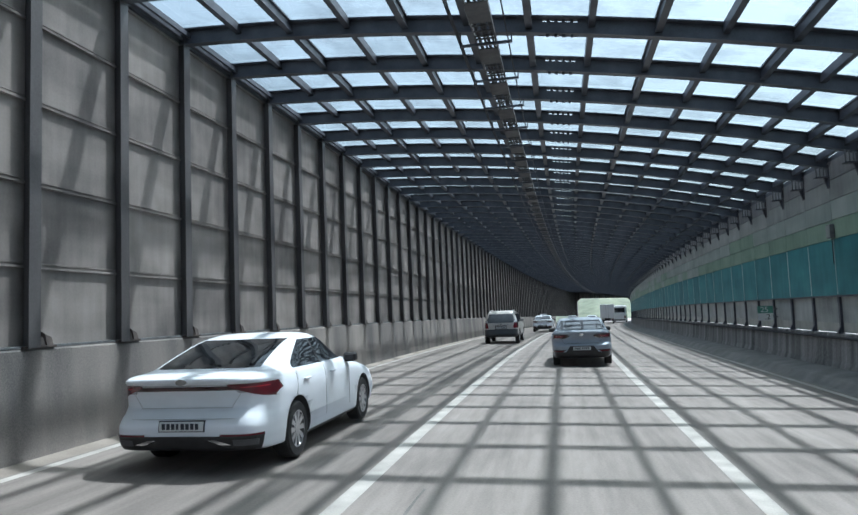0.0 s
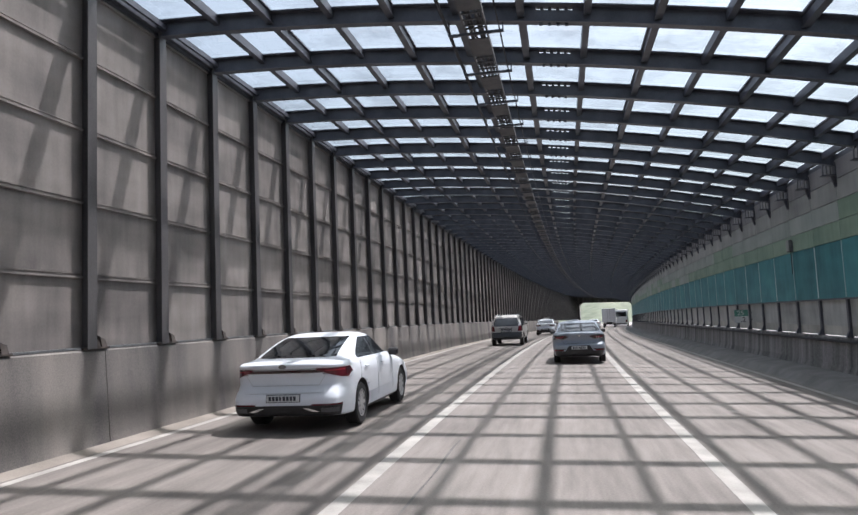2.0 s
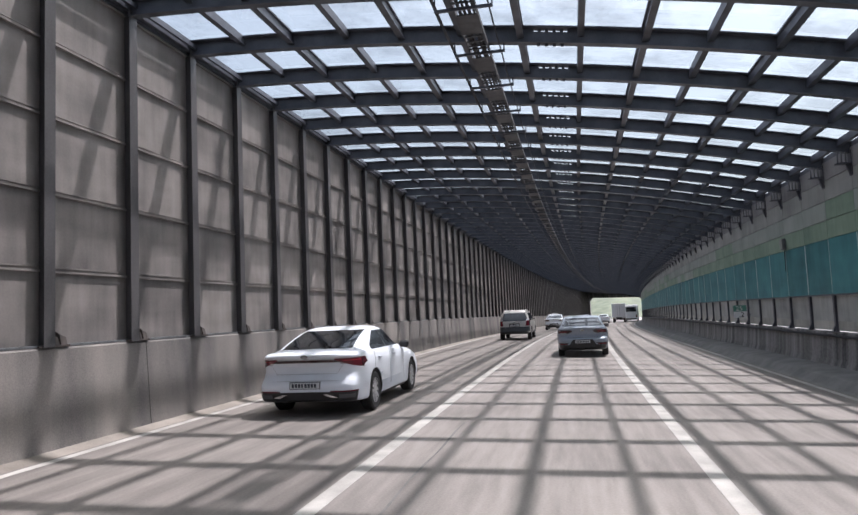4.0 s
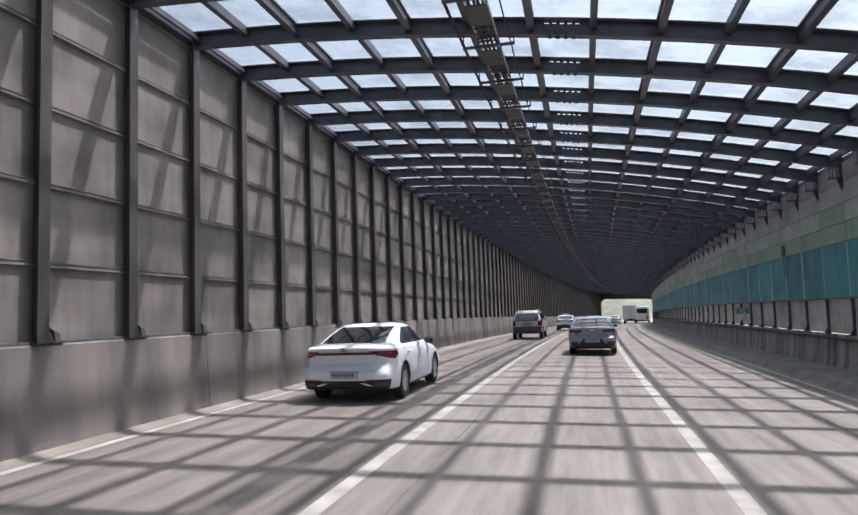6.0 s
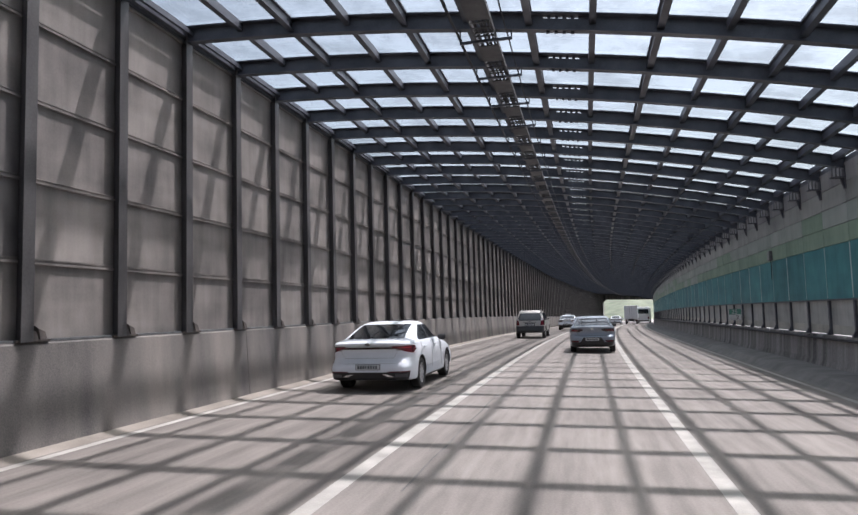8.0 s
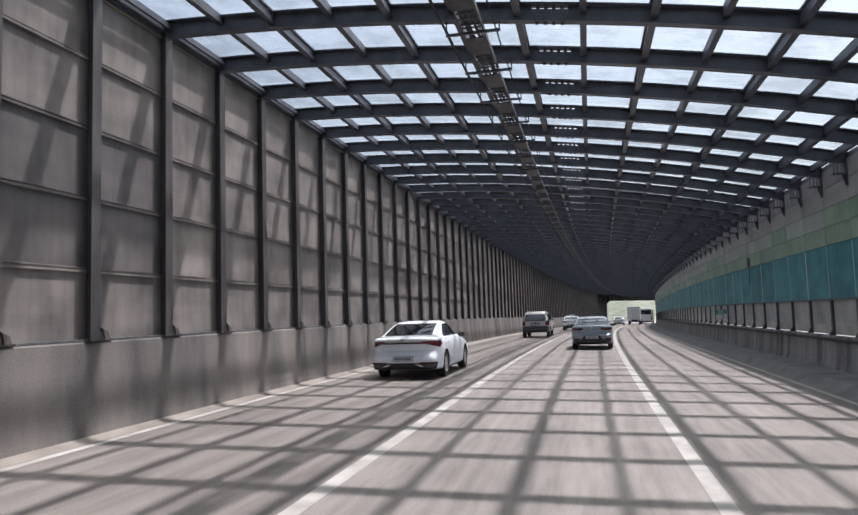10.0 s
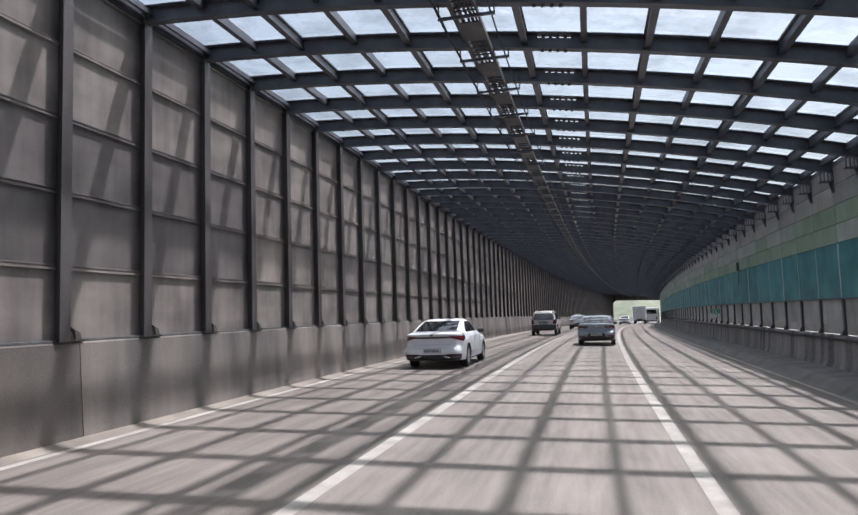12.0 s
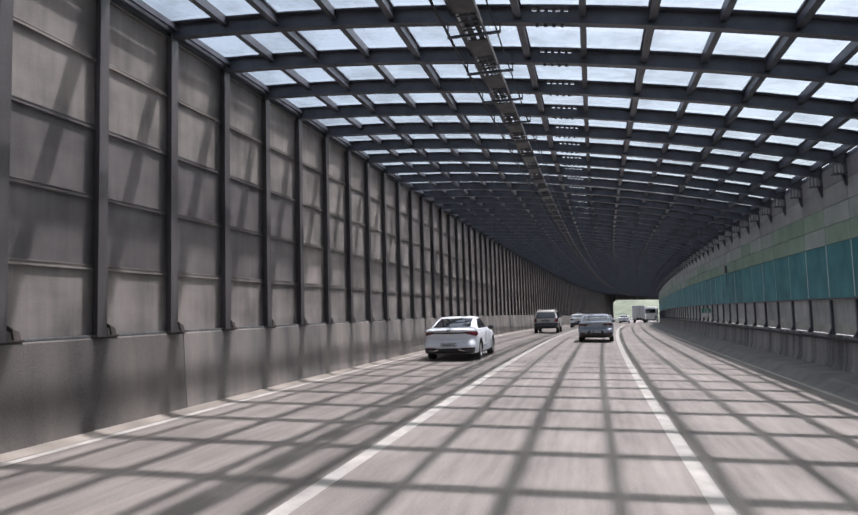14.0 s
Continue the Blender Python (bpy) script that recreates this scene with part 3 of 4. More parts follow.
# the portal where the roof ends
portal = tagged(new("portal"), "grey concrete portal frame at the open end of the tunnel", "portal", kind="structure")
E0, E1 = S1 + 0.02, S1 + 2.0
for name, u0, u1, z0, z1 in (("jamb", -7.6, -6.3, -0.4, 8.2), ("jamb", 5.4, 7.2, -0.4, 8.2), ("lintel", -6.3, 5.4, 5.3, 8.2)):
    bm = bmesh.new()
    sweep(bm, [(u0, z0), (u1, z0), (u1, z1), (u0, z1)], E0, E1)
    part(name, bm, DARKCON, portal)
bm = bmesh.new()
sweep(bm, [(u, roof(u) + 0.06) for u in (-7.6, -3.5, 0.0, 3.5, 7.2)] + [(u, roof(u) + 0.4) for u in (7.2, 3.5, 0.0, -3.5, -7.6)], S1 - 8 * P, E0 - 0.02)
part("cover_slab", bm, DARKCON, portal)
for u0, u1 in ((-6.3, -5.6), (5.4, 4.7)):
    bm = bmesh.new()
    sweep(bm, [(u0, 4.6), (u0, 5.3), (u1, 5.3)], E0 + 0.05, E1 - 0.05)
    part("haunch", bm, DARKCON, portal)

# outside: verges, ground, rails, trees
bm = bmesh.new()
q = [bm.verts.new(c) for c in ((-2500, -2500, -9.0), (2500, -2500, -9.0), (2500, 2500, -9.0), (-2500, 2500, -9.0))]
bm.faces.new(q)
tagged(mesh_object("ground", bm, GRASS), "grassy ground around the road", "ground", kind="structure")
for u0, u1 in ((-6.58, -26), (5.95, 26)):
    bm = bmesh.new()
    sweep(bm, [(u0, 0.02), (u0 + (u1 - u0) * 0.3, -0.1), (u1, -5.5)], E1, 360, step=8, closed=False)
    tagged(mesh_object("verge", bm, GRASS), "grassy verge sloping down from the road", "verge", kind="structure")
for u in (-6.4, 5.7):
    rail = anchor("guard_rail", spot(u, E1), label="galvanised steel guard rail along the open road", category="guard rail", group="rails beyond the portal")
    inv = spot(u, E1).inverted()
    bm = bmesh.new()
    sweep(bm, [(u - 0.03, 0.45), (u + 0.03, 0.52), (u - 0.03, 0.60), (u + 0.03, 0.68), (u - 0.03, 0.75), (u - 0.05, 0.75), (u + 0.0, 0.6), (u - 0.05, 0.45)], E1 + 0.3, 260, step=4)
    bm.transform(inv)
    part("beam", bm, GALV, rail)
    for k in range(20):
        bm = bmesh.new()
        box(bm, -0.05, 0.05, -0.05, 0.05, -0.3, 0.74)
        bm.transform(inv @ spot(u + (0.1 if u > 0 else -0.1), E1 + 1 + k * 4))
        part("post", bm, GALV, rail)


def tree(seed, height):
    r = random.Random(seed)
    top = anchor("tree", label="broadleaf tree with a loose green crown beside the road", category="tree", group="trees beyond the portal")
    bm = bmesh.new()
    tube(bm, [(0.05 * k * r.uniform(-1, 1), 0.05 * k * r.uniform(-1, 1), height * 0.09 * k) for k in range(6)], height * 0.025, 7)
    for k in range(5):
        a, z = k * 1.26 + r.random(), height * r.uniform(0.28, 0.45)
        tube(bm, [(0, 0, z), (math.cos(a) * height * 0.1, math.sin(a) * height * 0.1, z + height * 0.12), (math.cos(a) * height * 0.2, math.sin(a) * height * 0.2, z + height * 0.3)], height * 0.010, 5)
    part("trunk", bm, BARK, top)
    verts, faces = [], []
    for k in range(26):
        a, b = r.uniform(0, 6.28), r.uniform(-1, 1)
        d = height * 0.26 * r.random() ** 0.4
        c = Vector((math.cos(a) * d, math.sin(a) * d, height * 0.66 + b * height * 0.28 * (1 - 0.4 * d / (height * 0.26))))
        for j in range(34):
            p = c + Vector((r.gauss(0, 1), r.gauss(0, 1), r.gauss(0, 0.8))) * height * 0.05
            x = Vector((r.gauss(0, 1), r.gauss(0, 1), r.gauss(0, 1))).normalized()
            y = x.orthogonal().normalized()
            w = height * r.uniform(0.012, 0.026)
            n = len(verts)
            verts += [p - x * w, p - y * w * 0.6, p + x * w, p + y * w * 0.6]
            faces.append((n, n + 1, n + 2, n + 3))
    me = bpy.data.meshes.new("crown")
    me.from_pydata(verts, [], faces)
    me.materials.append(LEAF)
    o = new("crown", me)
    o.parent = top
    return top


grown = [tree(1, 6.0), tree(2, 5.0), tree(3, 7.0)]
rnd = random.Random(8)
spots = [(rnd.choice((-1.3, 1)) * rnd.uniform(30, 70), 205 + 6.0 * k + rnd.uniform(-3, 3)) for k in range(20)]
for n, (u, s) in enumerate(spots):
    m = spot(u, s, -4.5 - rise(s) + BANK * u, rnd.uniform(0, 360))
    if n < 3:
        grown[n].matrix_basis = m
    else:
        copy_thing(grown[n % 3], m)
# wooded hill far beyond the road
bm = bmesh.new()
rows = []
for i in range(61):
    a = -0.2 + 1.5 * i / 60
    crest = 17.0 - 42 * min(max(a - 0.02, 0.0), 0.13) + 4 * noise.noise((a * 14, 0.3, 2))
    ring = []
    for j in range(7):
        d = 330 + 45 * j
        z = -9.0 + crest * math.sin(math.pi * min(1, j / 6)) + 1.5 * noise.noise((a * 20, j * 1.1, 7))
        ring.append(bm.verts.new((math.sin(a) * d, math.cos(a) * d, z)))
    rows.append(ring)
for a, b in zip(rows, rows[1:]):
    for j in range(6):
        bm.faces.new((a[j], a[j + 1], b[j + 1], b[j]))
bmesh.ops.subdivide_edges(bm, edges=bm.edges[:], cuts=3, use_grid_fill=True)
for v in bm.verts:
    v.co.z += 1.2 * noise.noise(v.co * 0.08) + 0.9 * noise.noise(v.co * 0.3)
tagged(mesh_object("hill", bm, SCRUB, True), "low wooded hill beyond the open road", "hill", kind="structure")

# ---- vehicles ----
class Shell:
    """A car body as level slices: (height, tail, nose, half width, squareness)."""

    def __init__(self, levels):
        self.levels = levels
        self.z = np.array([l[0] for l in levels])
        self.v = np.array([l[1:] for l in levels], float)
        h = np.diff(self.z)[:, None]
        d = np.diff(self.v, axis=0) / h
        self.slope = np.zeros_like(self.v)
        self.slope[0], self.slope[-1] = d[0], d[-1]
        for k in range(1, len(levels) - 1):
            same = d[k - 1] * d[k] > 0
            w1, w2 = 2 * h[k] + h[k - 1], h[k] + 2 * h[k - 1]
            self.slope[k][same] = ((w1 + w2) / (w1 / d[k - 1][same] + w2 / d[k][same]))

    def row(self, z):
        """The profile at height z, eased smoothly between the given levels."""
        z = min(max(z, self.z[0]), self.z[-1])
        k = int(min(max(np.searchsorted(self.z, z) - 1, 0), len(self.z) - 2))
        h = self.z[k + 1] - self.z[k]
        t = (z - self.z[k]) / h
        a, b, c, d = 2 * t**3 - 3 * t**2 + 1, t**3 - 2 * t**2 + t, 3 * t**2 - 2 * t**3, t**3 - t**2
        return [float(q) for q in a * self.v[k] + b * h * self.slope[k] + c * self.v[k + 1] + d * h * self.slope[k + 1]]

    def tail(self, x, z):
        y0, y1, w, n = self.row(z)
        c = (y0 + y1) / 2
        return c - (c - y0) * max(0.0, 1 - min(1, abs(x) / w) ** n) ** (1 / n)

    def nose(self, x, z):
        y0, y1, w, n = self.row(z)
        c = (y0 + y1) / 2
        return c + (y1 - c) * max(0.0, 1 - min(1, abs(x) / w) ** n) ** (1 / n)

    def side(self, y, z):
        y0, y1, w, n = self.row(z)
        c = (y0 + y1) / 2
        a = (c - y0) if y < c else (y1 - c)
        return w * max(0.0, 1 - min(1, abs(y - c) / a) ** n) ** (1 / n)

    def body(self, around=176):
        bm = bmesh.new()
        zs = []
        for a, b in zip(self.levels, self.levels[1:]):
            k = max(2, math.ceil((b[0] - a[0]) / 0.02))
            zs += [a[0] + (b[0] - a[0]) * i / k for i in range(k)]
        zs.append(self.levels[-1][0])
        rings = []
        for z in zs:
            y0, y1, w, n = self.row(z)
            c = (y0 + y1) / 2
            ring = []
            for k in range(around):
                f = 2 * math.pi * (k + 0.5) / around
                sn, cs = math.sin(f), math.cos(f)
                x = w * math.copysign(abs(sn) ** (2 / n), sn)
                y = c - (c - y0) * math.copysign(abs(cs) ** (2 / n), cs)
                ring.append(bm.verts.new((x, y, z)))
            rings.append(ring)
        for a, b in zip(rings, rings[1:]):
            for j in range(around):
                bm.faces.new((a[j], a[(j + 1) % around], b[(j + 1) % around], b[j]))
        bm.faces.new(rings[0][::-1])
        bm.faces.new(rings[-1])
        bmesh.ops.recalc_face_normals(bm, faces=bm.faces)
        return bm

    def patch(self, where, edge, z0, z1, rows=6, cols=12, lift=0.004, thick=0.03):
        """A skin piece lying on the body: edge(z) gives its two ends, across at the tail or nose, or along the side."""
        bm = bmesh.new()
        rows = max(rows, math.ceil((z1 - z0) / 0.012))
        cols = max(cols, 36) if where != "right" and where != "left" and cols > 3 else max(cols, 16) if cols > 3 else cols
        lift += 0.003
        front, back = [], []
        for i in range(rows + 1):
            z = z0 + (z1 - z0) * i / rows
            a, b = edge((z - z0) / (z1 - z0))
            fr, bk = [], []
            for j in range(cols + 1):
                q = a + (b - a) * j / cols
                if where == "tail":
                    c, d = (q, self.tail(q, z) - lift, z), (q, self.tail(q, z) + thick, z)
                elif where == "nose":
                    c, d = (q, self.nose(q, z) + lift, z), (q, self.nose(q, z) - thick, z)
                else:
                    k = 1 if where == "right" else -1
                    c, d = (k * (self.side(q, z) + lift), q, z), (k * (self.side(q, z) - thick), q, z)
                fr.append(bm.verts.new(c)), bk.append(bm.verts.new(d))
            front.append(fr), back.append(bk)
        for g, turn in ((front, 1), (back, -1)):
            for a, b in zip(g, g[1:]):
                for j in range(cols):
                    bm.faces.new((a[j], a[j + 1], b[j + 1], b[j])[::turn])
        rim_f = front[0] + [r[-1] for r in front[1:-1]] + front[-1][::-1] + [r[0] for r in front[-2:0:-1]]
        rim_b = back[0] + [r[-1] for r in back[1:-1]] + back[-1][::-1] + [r[0] for r in back[-2:0:-1]]
        for j in range(len(rim_f)):
            k = (j + 1) % len(rim_f)
            bm.faces.new((rim_f[j], rim_b[j], rim_b[k], rim_f[k]))
        bmesh.ops.recalc_face_normals(bm, faces=bm.faces)
        return bm


def disc(bm, x0, x1, radius, y, z, sides=28, inner=0.0, mat=0):
    """A wheel-like drum lying across the car."""
    loops = []
    for x, r in ((x0, radius), (x1, radius)):
        loops.append([bm.verts.new((x, y + math.cos(2 * math.pi * k / sides) * r, z + math.sin(2 * math.pi * k / sides) * r)) for k in range(sides)])
    for j in range(sides):
        k = (j + 1) % sides
        bm.faces.new((loops[0][j], loops[0][k], loops[1][k], loops[1][j])).material_index = mat
    bm.faces.new(loops[0][::-1]).material_index = mat
    bm.faces.new(loops[1]).material_index = mat
    bmesh.ops.recalc_face_normals(bm, faces=bm.faces)


def carve(ob, cutters):
    """Cuts wheel wells out of a body for good."""
    for bm in cutters:
        c = mesh_object("cutter", bm, RUBBER)
        m = ob.modifiers.new("cut", "BOOLEAN")
        m.operation, m.solver, m.object, m.material_mode = "DIFFERENCE", "EXACT", c, "TRANSFER"
    bpy.context.view_layer.update()
    me = bpy.data.meshes.new_from_object(ob.evaluated_get(bpy.context.evaluated_depsgraph_get()))
    for m in list(ob.modifiers):
        c = m.object
        ob.modifiers.remove(m)
        bpy.data.objects.remove(c)
    ob.data = me


def wheel(parent, x, y, r, width, spokes=10):
    k = 1 if x > 0 else -1
    hub = anchor("wheel")
    hub.parent = parent
    bm = bmesh.new()
    prof = [(0.0, r * 0.66), (0.0, r * 0.93), (0.025, r), (width - 0.025, r), (width, r * 0.93), (width, r * 0.66)]
    sides = 30
    loops = [[bm.verts.new((x - k * d, y + math.cos(2 * math.pi * j / sides) * q, r + math.sin(2 * math.pi * j / sides) * q)) for j in range(sides)] for d, q in prof]
    for a, b in zip(loops, loops[1:] + loops[:1]):
        for j in range(sides):
            bm.faces.new((a[j], a[(j + 1) % sides], b[(j + 1) % sides], b[j]))
    bmesh.ops.recalc_face_normals(bm, faces=bm.faces)
    part("tyre", bm, RUBBER, hub, smooth=False)
    bm = bmesh.new()
    disc(bm, x - k * 0.06, x - k * 0.09, r * 0.67, y, r)
    part("brake_disc", bm, BLACK, hub)
    bm = bmesh.new()
    for j in range(spokes):
        a = 2 * math.pi * j / spokes
        d, t = Vector((0, math.cos(a), math.sin(a))), Vector((0, -math.sin(a), math.cos(a)))
        c = Vector((x, y, r))
        v = []
        for dx in (0.012, 0.05):
            for e, w in ((0.06, 0.022), (r * 0.66, 0.034)):
                v += [bm.verts.new(c + d * e + t * w - Vector((k * dx, 0, 0))), bm.verts.new(c + d * e - t * w - Vector((k * dx, 0, 0)))]
        for q in ((0, 1, 3, 2), (4, 6, 7, 5), (0, 2, 6, 4), (1, 5, 7, 3), (2, 3, 7, 6), (0, 4, 5, 1)):
            bm.faces.new([v[i] for i in q])
    disc(bm, x - k * 0.008, x - k * 0.05, 0.075, y, r, 14)
    ring = [[bm.verts.new((x - k * dx, y + math.cos(2 * math.pi * j / 30) * q, r + math.sin(2 * math.pi * j / 30) * q)) for j in range(30)] for dx, q in ((0.004, r * 0.69), (0.004, r * 0.62), (0.05, r * 0.62), (0.05, r * 0.69))]
    for a, b in zip(ring, ring[1:] + ring[:1]):
        for j in range(30):
            bm.faces.new((a[j], a[(j + 1) % 30], b[(j + 1) % 30], b[j]))
    bmesh.ops.recalc_face_normals(bm, faces=bm.faces)
    part("rim", bm, ALLOY, hub, "silver multi-spoke rim")


def car_paint(name, colour, metal=0.0):
    m = surface(name, [c * 0.94 for c in colour], colour, 3, 300, 0.5, metal, bump=0.0, coat=0.4)
    m.node_tree.nodes["Principled BSDF"].inputs["Coat Roughness"].default_value = 0.12
    m.node_tree.nodes["Principled BSDF"].inputs["Specular IOR Level"].default_value = 0.2
    return m


def glossy(name, colour, rough, metal=0.0):
    return surface(name, [c * 0.8 for c in colour], colour, 6, 60, rough, metal, bump=0.0, coat=0.3 if rough < 0.3 else 0.0)


RUBBER = surface("tyre_rubber", (0.012, 0.012, 0.013), (0.03, 0.03, 0.03), 8, 60, 0.85, bump=0.1)
BLACK = surface("black_plastic", (0.010, 0.010, 0.011), (0.022, 0.022, 0.024), 8, 90, 0.5, bump=0.03)
ALLOY = glossy("wheel_alloy", (0.55, 0.56, 0.58), 0.3, 0.8)
CARGLASS = glossy("tinted_car_glass", (0.012, 0.014, 0.016), 0.04)
REDLAMP = glossy("red_lamp", (0.115, 0.011, 0.020), 0.12)
DARKLAMP = glossy("smoked_lamp", (0.04, 0.007, 0.010), 0.12)
CLEARLAMP = glossy("clear_lamp", (0.55, 0.55, 0.58), 0.12, 0.4)
# base colour raised to stand for sky mirrored in the rear glass
SKYGLASS = glossy("sky_paled_car_glass", (0.07, 0.078, 0.086), 0.05)
CHROME = glossy("chrome", (0.62, 0.63, 0.65), 0.15, 1.0)
PLATE = glossy("plate_white", (0.62, 0.64, 0.64), 0.4)
INK = glossy("plate_ink", (0.03, 0.035, 0.05), 0.5)
SEAM = glossy("panel_seam", (0.10, 0.10, 0.105), 0.7)
GAPSHADE = glossy("gap_and_shade_grey", (0.56, 0.585, 0.61), 0.7)
BRIGHTLAMP = glossy("bright_red_lamp", (0.42, 0.03, 0.045), 0.12)
WHITEPAINT = car_paint("white_car_paint", (0.77, 0.81, 0.86))
GREYPAINT = car_paint("blue_grey_car_paint", (0.28, 0.32, 0.37), 0.3)
SILVER = car_paint("silver_car_paint", (0.44, 0.43, 0.41), 0.2)
DARKPAINT = car_paint("dark_car_paint", (0.05, 0.055, 0.06), 0.2)

SEDAN = [(0.18, 0.85, 4.30, 0.80, 9), (0.215, 0.55, 4.40, 0.85, 9), (0.245, 0.16, 4.50, 0.885, 9), (0.275, 0.05, 4.56, 0.895, 9), (0.35, 0.02, 4.61, 0.908, 9), (0.42, 0.0, 4.64, 0.914, 9), (0.50, 0.0, 4.65, 0.914, 9), (0.58, 0.02, 4.65, 0.914, 8), (0.66, 0.065, 4.62, 0.914, 7),
         (0.72, 0.105, 4.55, 0.914, 7), (0.80, 0.105, 4.30, 0.914, 7), (0.88, 0.085, 3.95, 0.908, 6.5), (0.945, 0.05, 3.58, 0.895, 6), (0.99, 0.0, 3.42, 0.88, 6), (1.015, 0.0, 3.32, 0.865, 5.5), (1.032, 0.06, 3.26, 0.85, 5.5),
         (1.050, 0.26, 3.20, 0.83, 5), (1.075, 0.44, 3.12, 0.81, 5), (1.13, 0.62, 2.98, 0.785, 5), (1.20, 0.84, 2.84, 0.755, 5), (1.27, 1.08, 2.70, 0.72, 5), (1.335, 1.33, 2.55, 0.68, 5), (1.385, 1.58, 2.38, 0.63, 4.5), (1.42, 1.78, 2.24, 0.54, 4), (1.438, 1.93, 2.10, 0.36, 3)]
NOTCH = [(0.23, 0.42, 4.38, 0.78, 6), (0.27, 0.14, 4.50, 0.85, 7), (0.33, 0.04, 4.55, 0.875, 7), (0.42, 0.01, 4.58, 0.89, 7), (0.52, 0.0, 4.60, 0.897, 7), (0.61, 0.0, 4.60, 0.90, 7), (0.655, 0.02, 4.57, 0.90, 7), (0.69, 0.085, 4.52, 0.90, 7),
         (0.73, 0.135, 4.46, 0.90, 7), (0.80, 0.15, 4.15, 0.90, 7), (0.88, 0.13, 3.85, 0.893, 6.5), (0.96, 0.085, 3.48, 0.872, 6), (1.015, 0.06, 3.26, 0.845, 5.5), (1.05, 0.10, 3.14, 0.81, 5), (1.072, 0.34, 3.05, 0.79, 5), (1.10, 0.50, 2.98, 0.78, 5), (1.16, 0.68, 2.86, 0.76, 5),
         (1.25, 0.96, 2.68, 0.73, 5), (1.33, 1.24, 2.50, 0.695, 5), (1.39, 1.48, 2.34, 0.645, 4.5), (1.42, 1.66, 2.20, 0.56, 4), (1.44, 1.82, 2.06, 0.33, 3)]
WAGON = [(0.35, 0.24, 4.25, 0.82, 7), (0.41, 0.07, 4.36, 0.90, 7), (0.52, 0.0, 4.42, 0.93, 7), (0.62, 0.02, 4.42, 0.935, 7), (0.80, 0.06, 4.38, 0.935, 7), (0.98, 0.08, 4.05, 0.925, 7),
         (1.08, 0.10, 3.45, 0.90, 7), (1.14, 0.12, 3.20, 0.88, 7), (1.30, 0.20, 3.00, 0.83, 7), (1.46, 0.30, 2.80, 0.775, 7), (1.60, 0.40, 2.60, 0.72, 7), (1.68, 0.50, 2.45, 0.66, 6), (1.72, 0.65, 2.30, 0.54, 5), (1.735, 0.85, 2.1, 0.36, 4)]


def bars(parent, shell, z, height, half):
    """Plain bars in place of a plate's characters."""
    x = -half
    for w in (0.05, 0.05, 0.05, 0.04, 0.05, 0.05, 0.05, 0.05):
        bm = bmesh.new()
        y = min(shell.tail(0, z), shell.tail(half, z)) - 0.026
        box(bm, x, x + w - 0.012, y, y + 0.004, z - height / 2, z + height / 2)
        part("bar", bm, INK, parent)
        x += 2 * half / 8


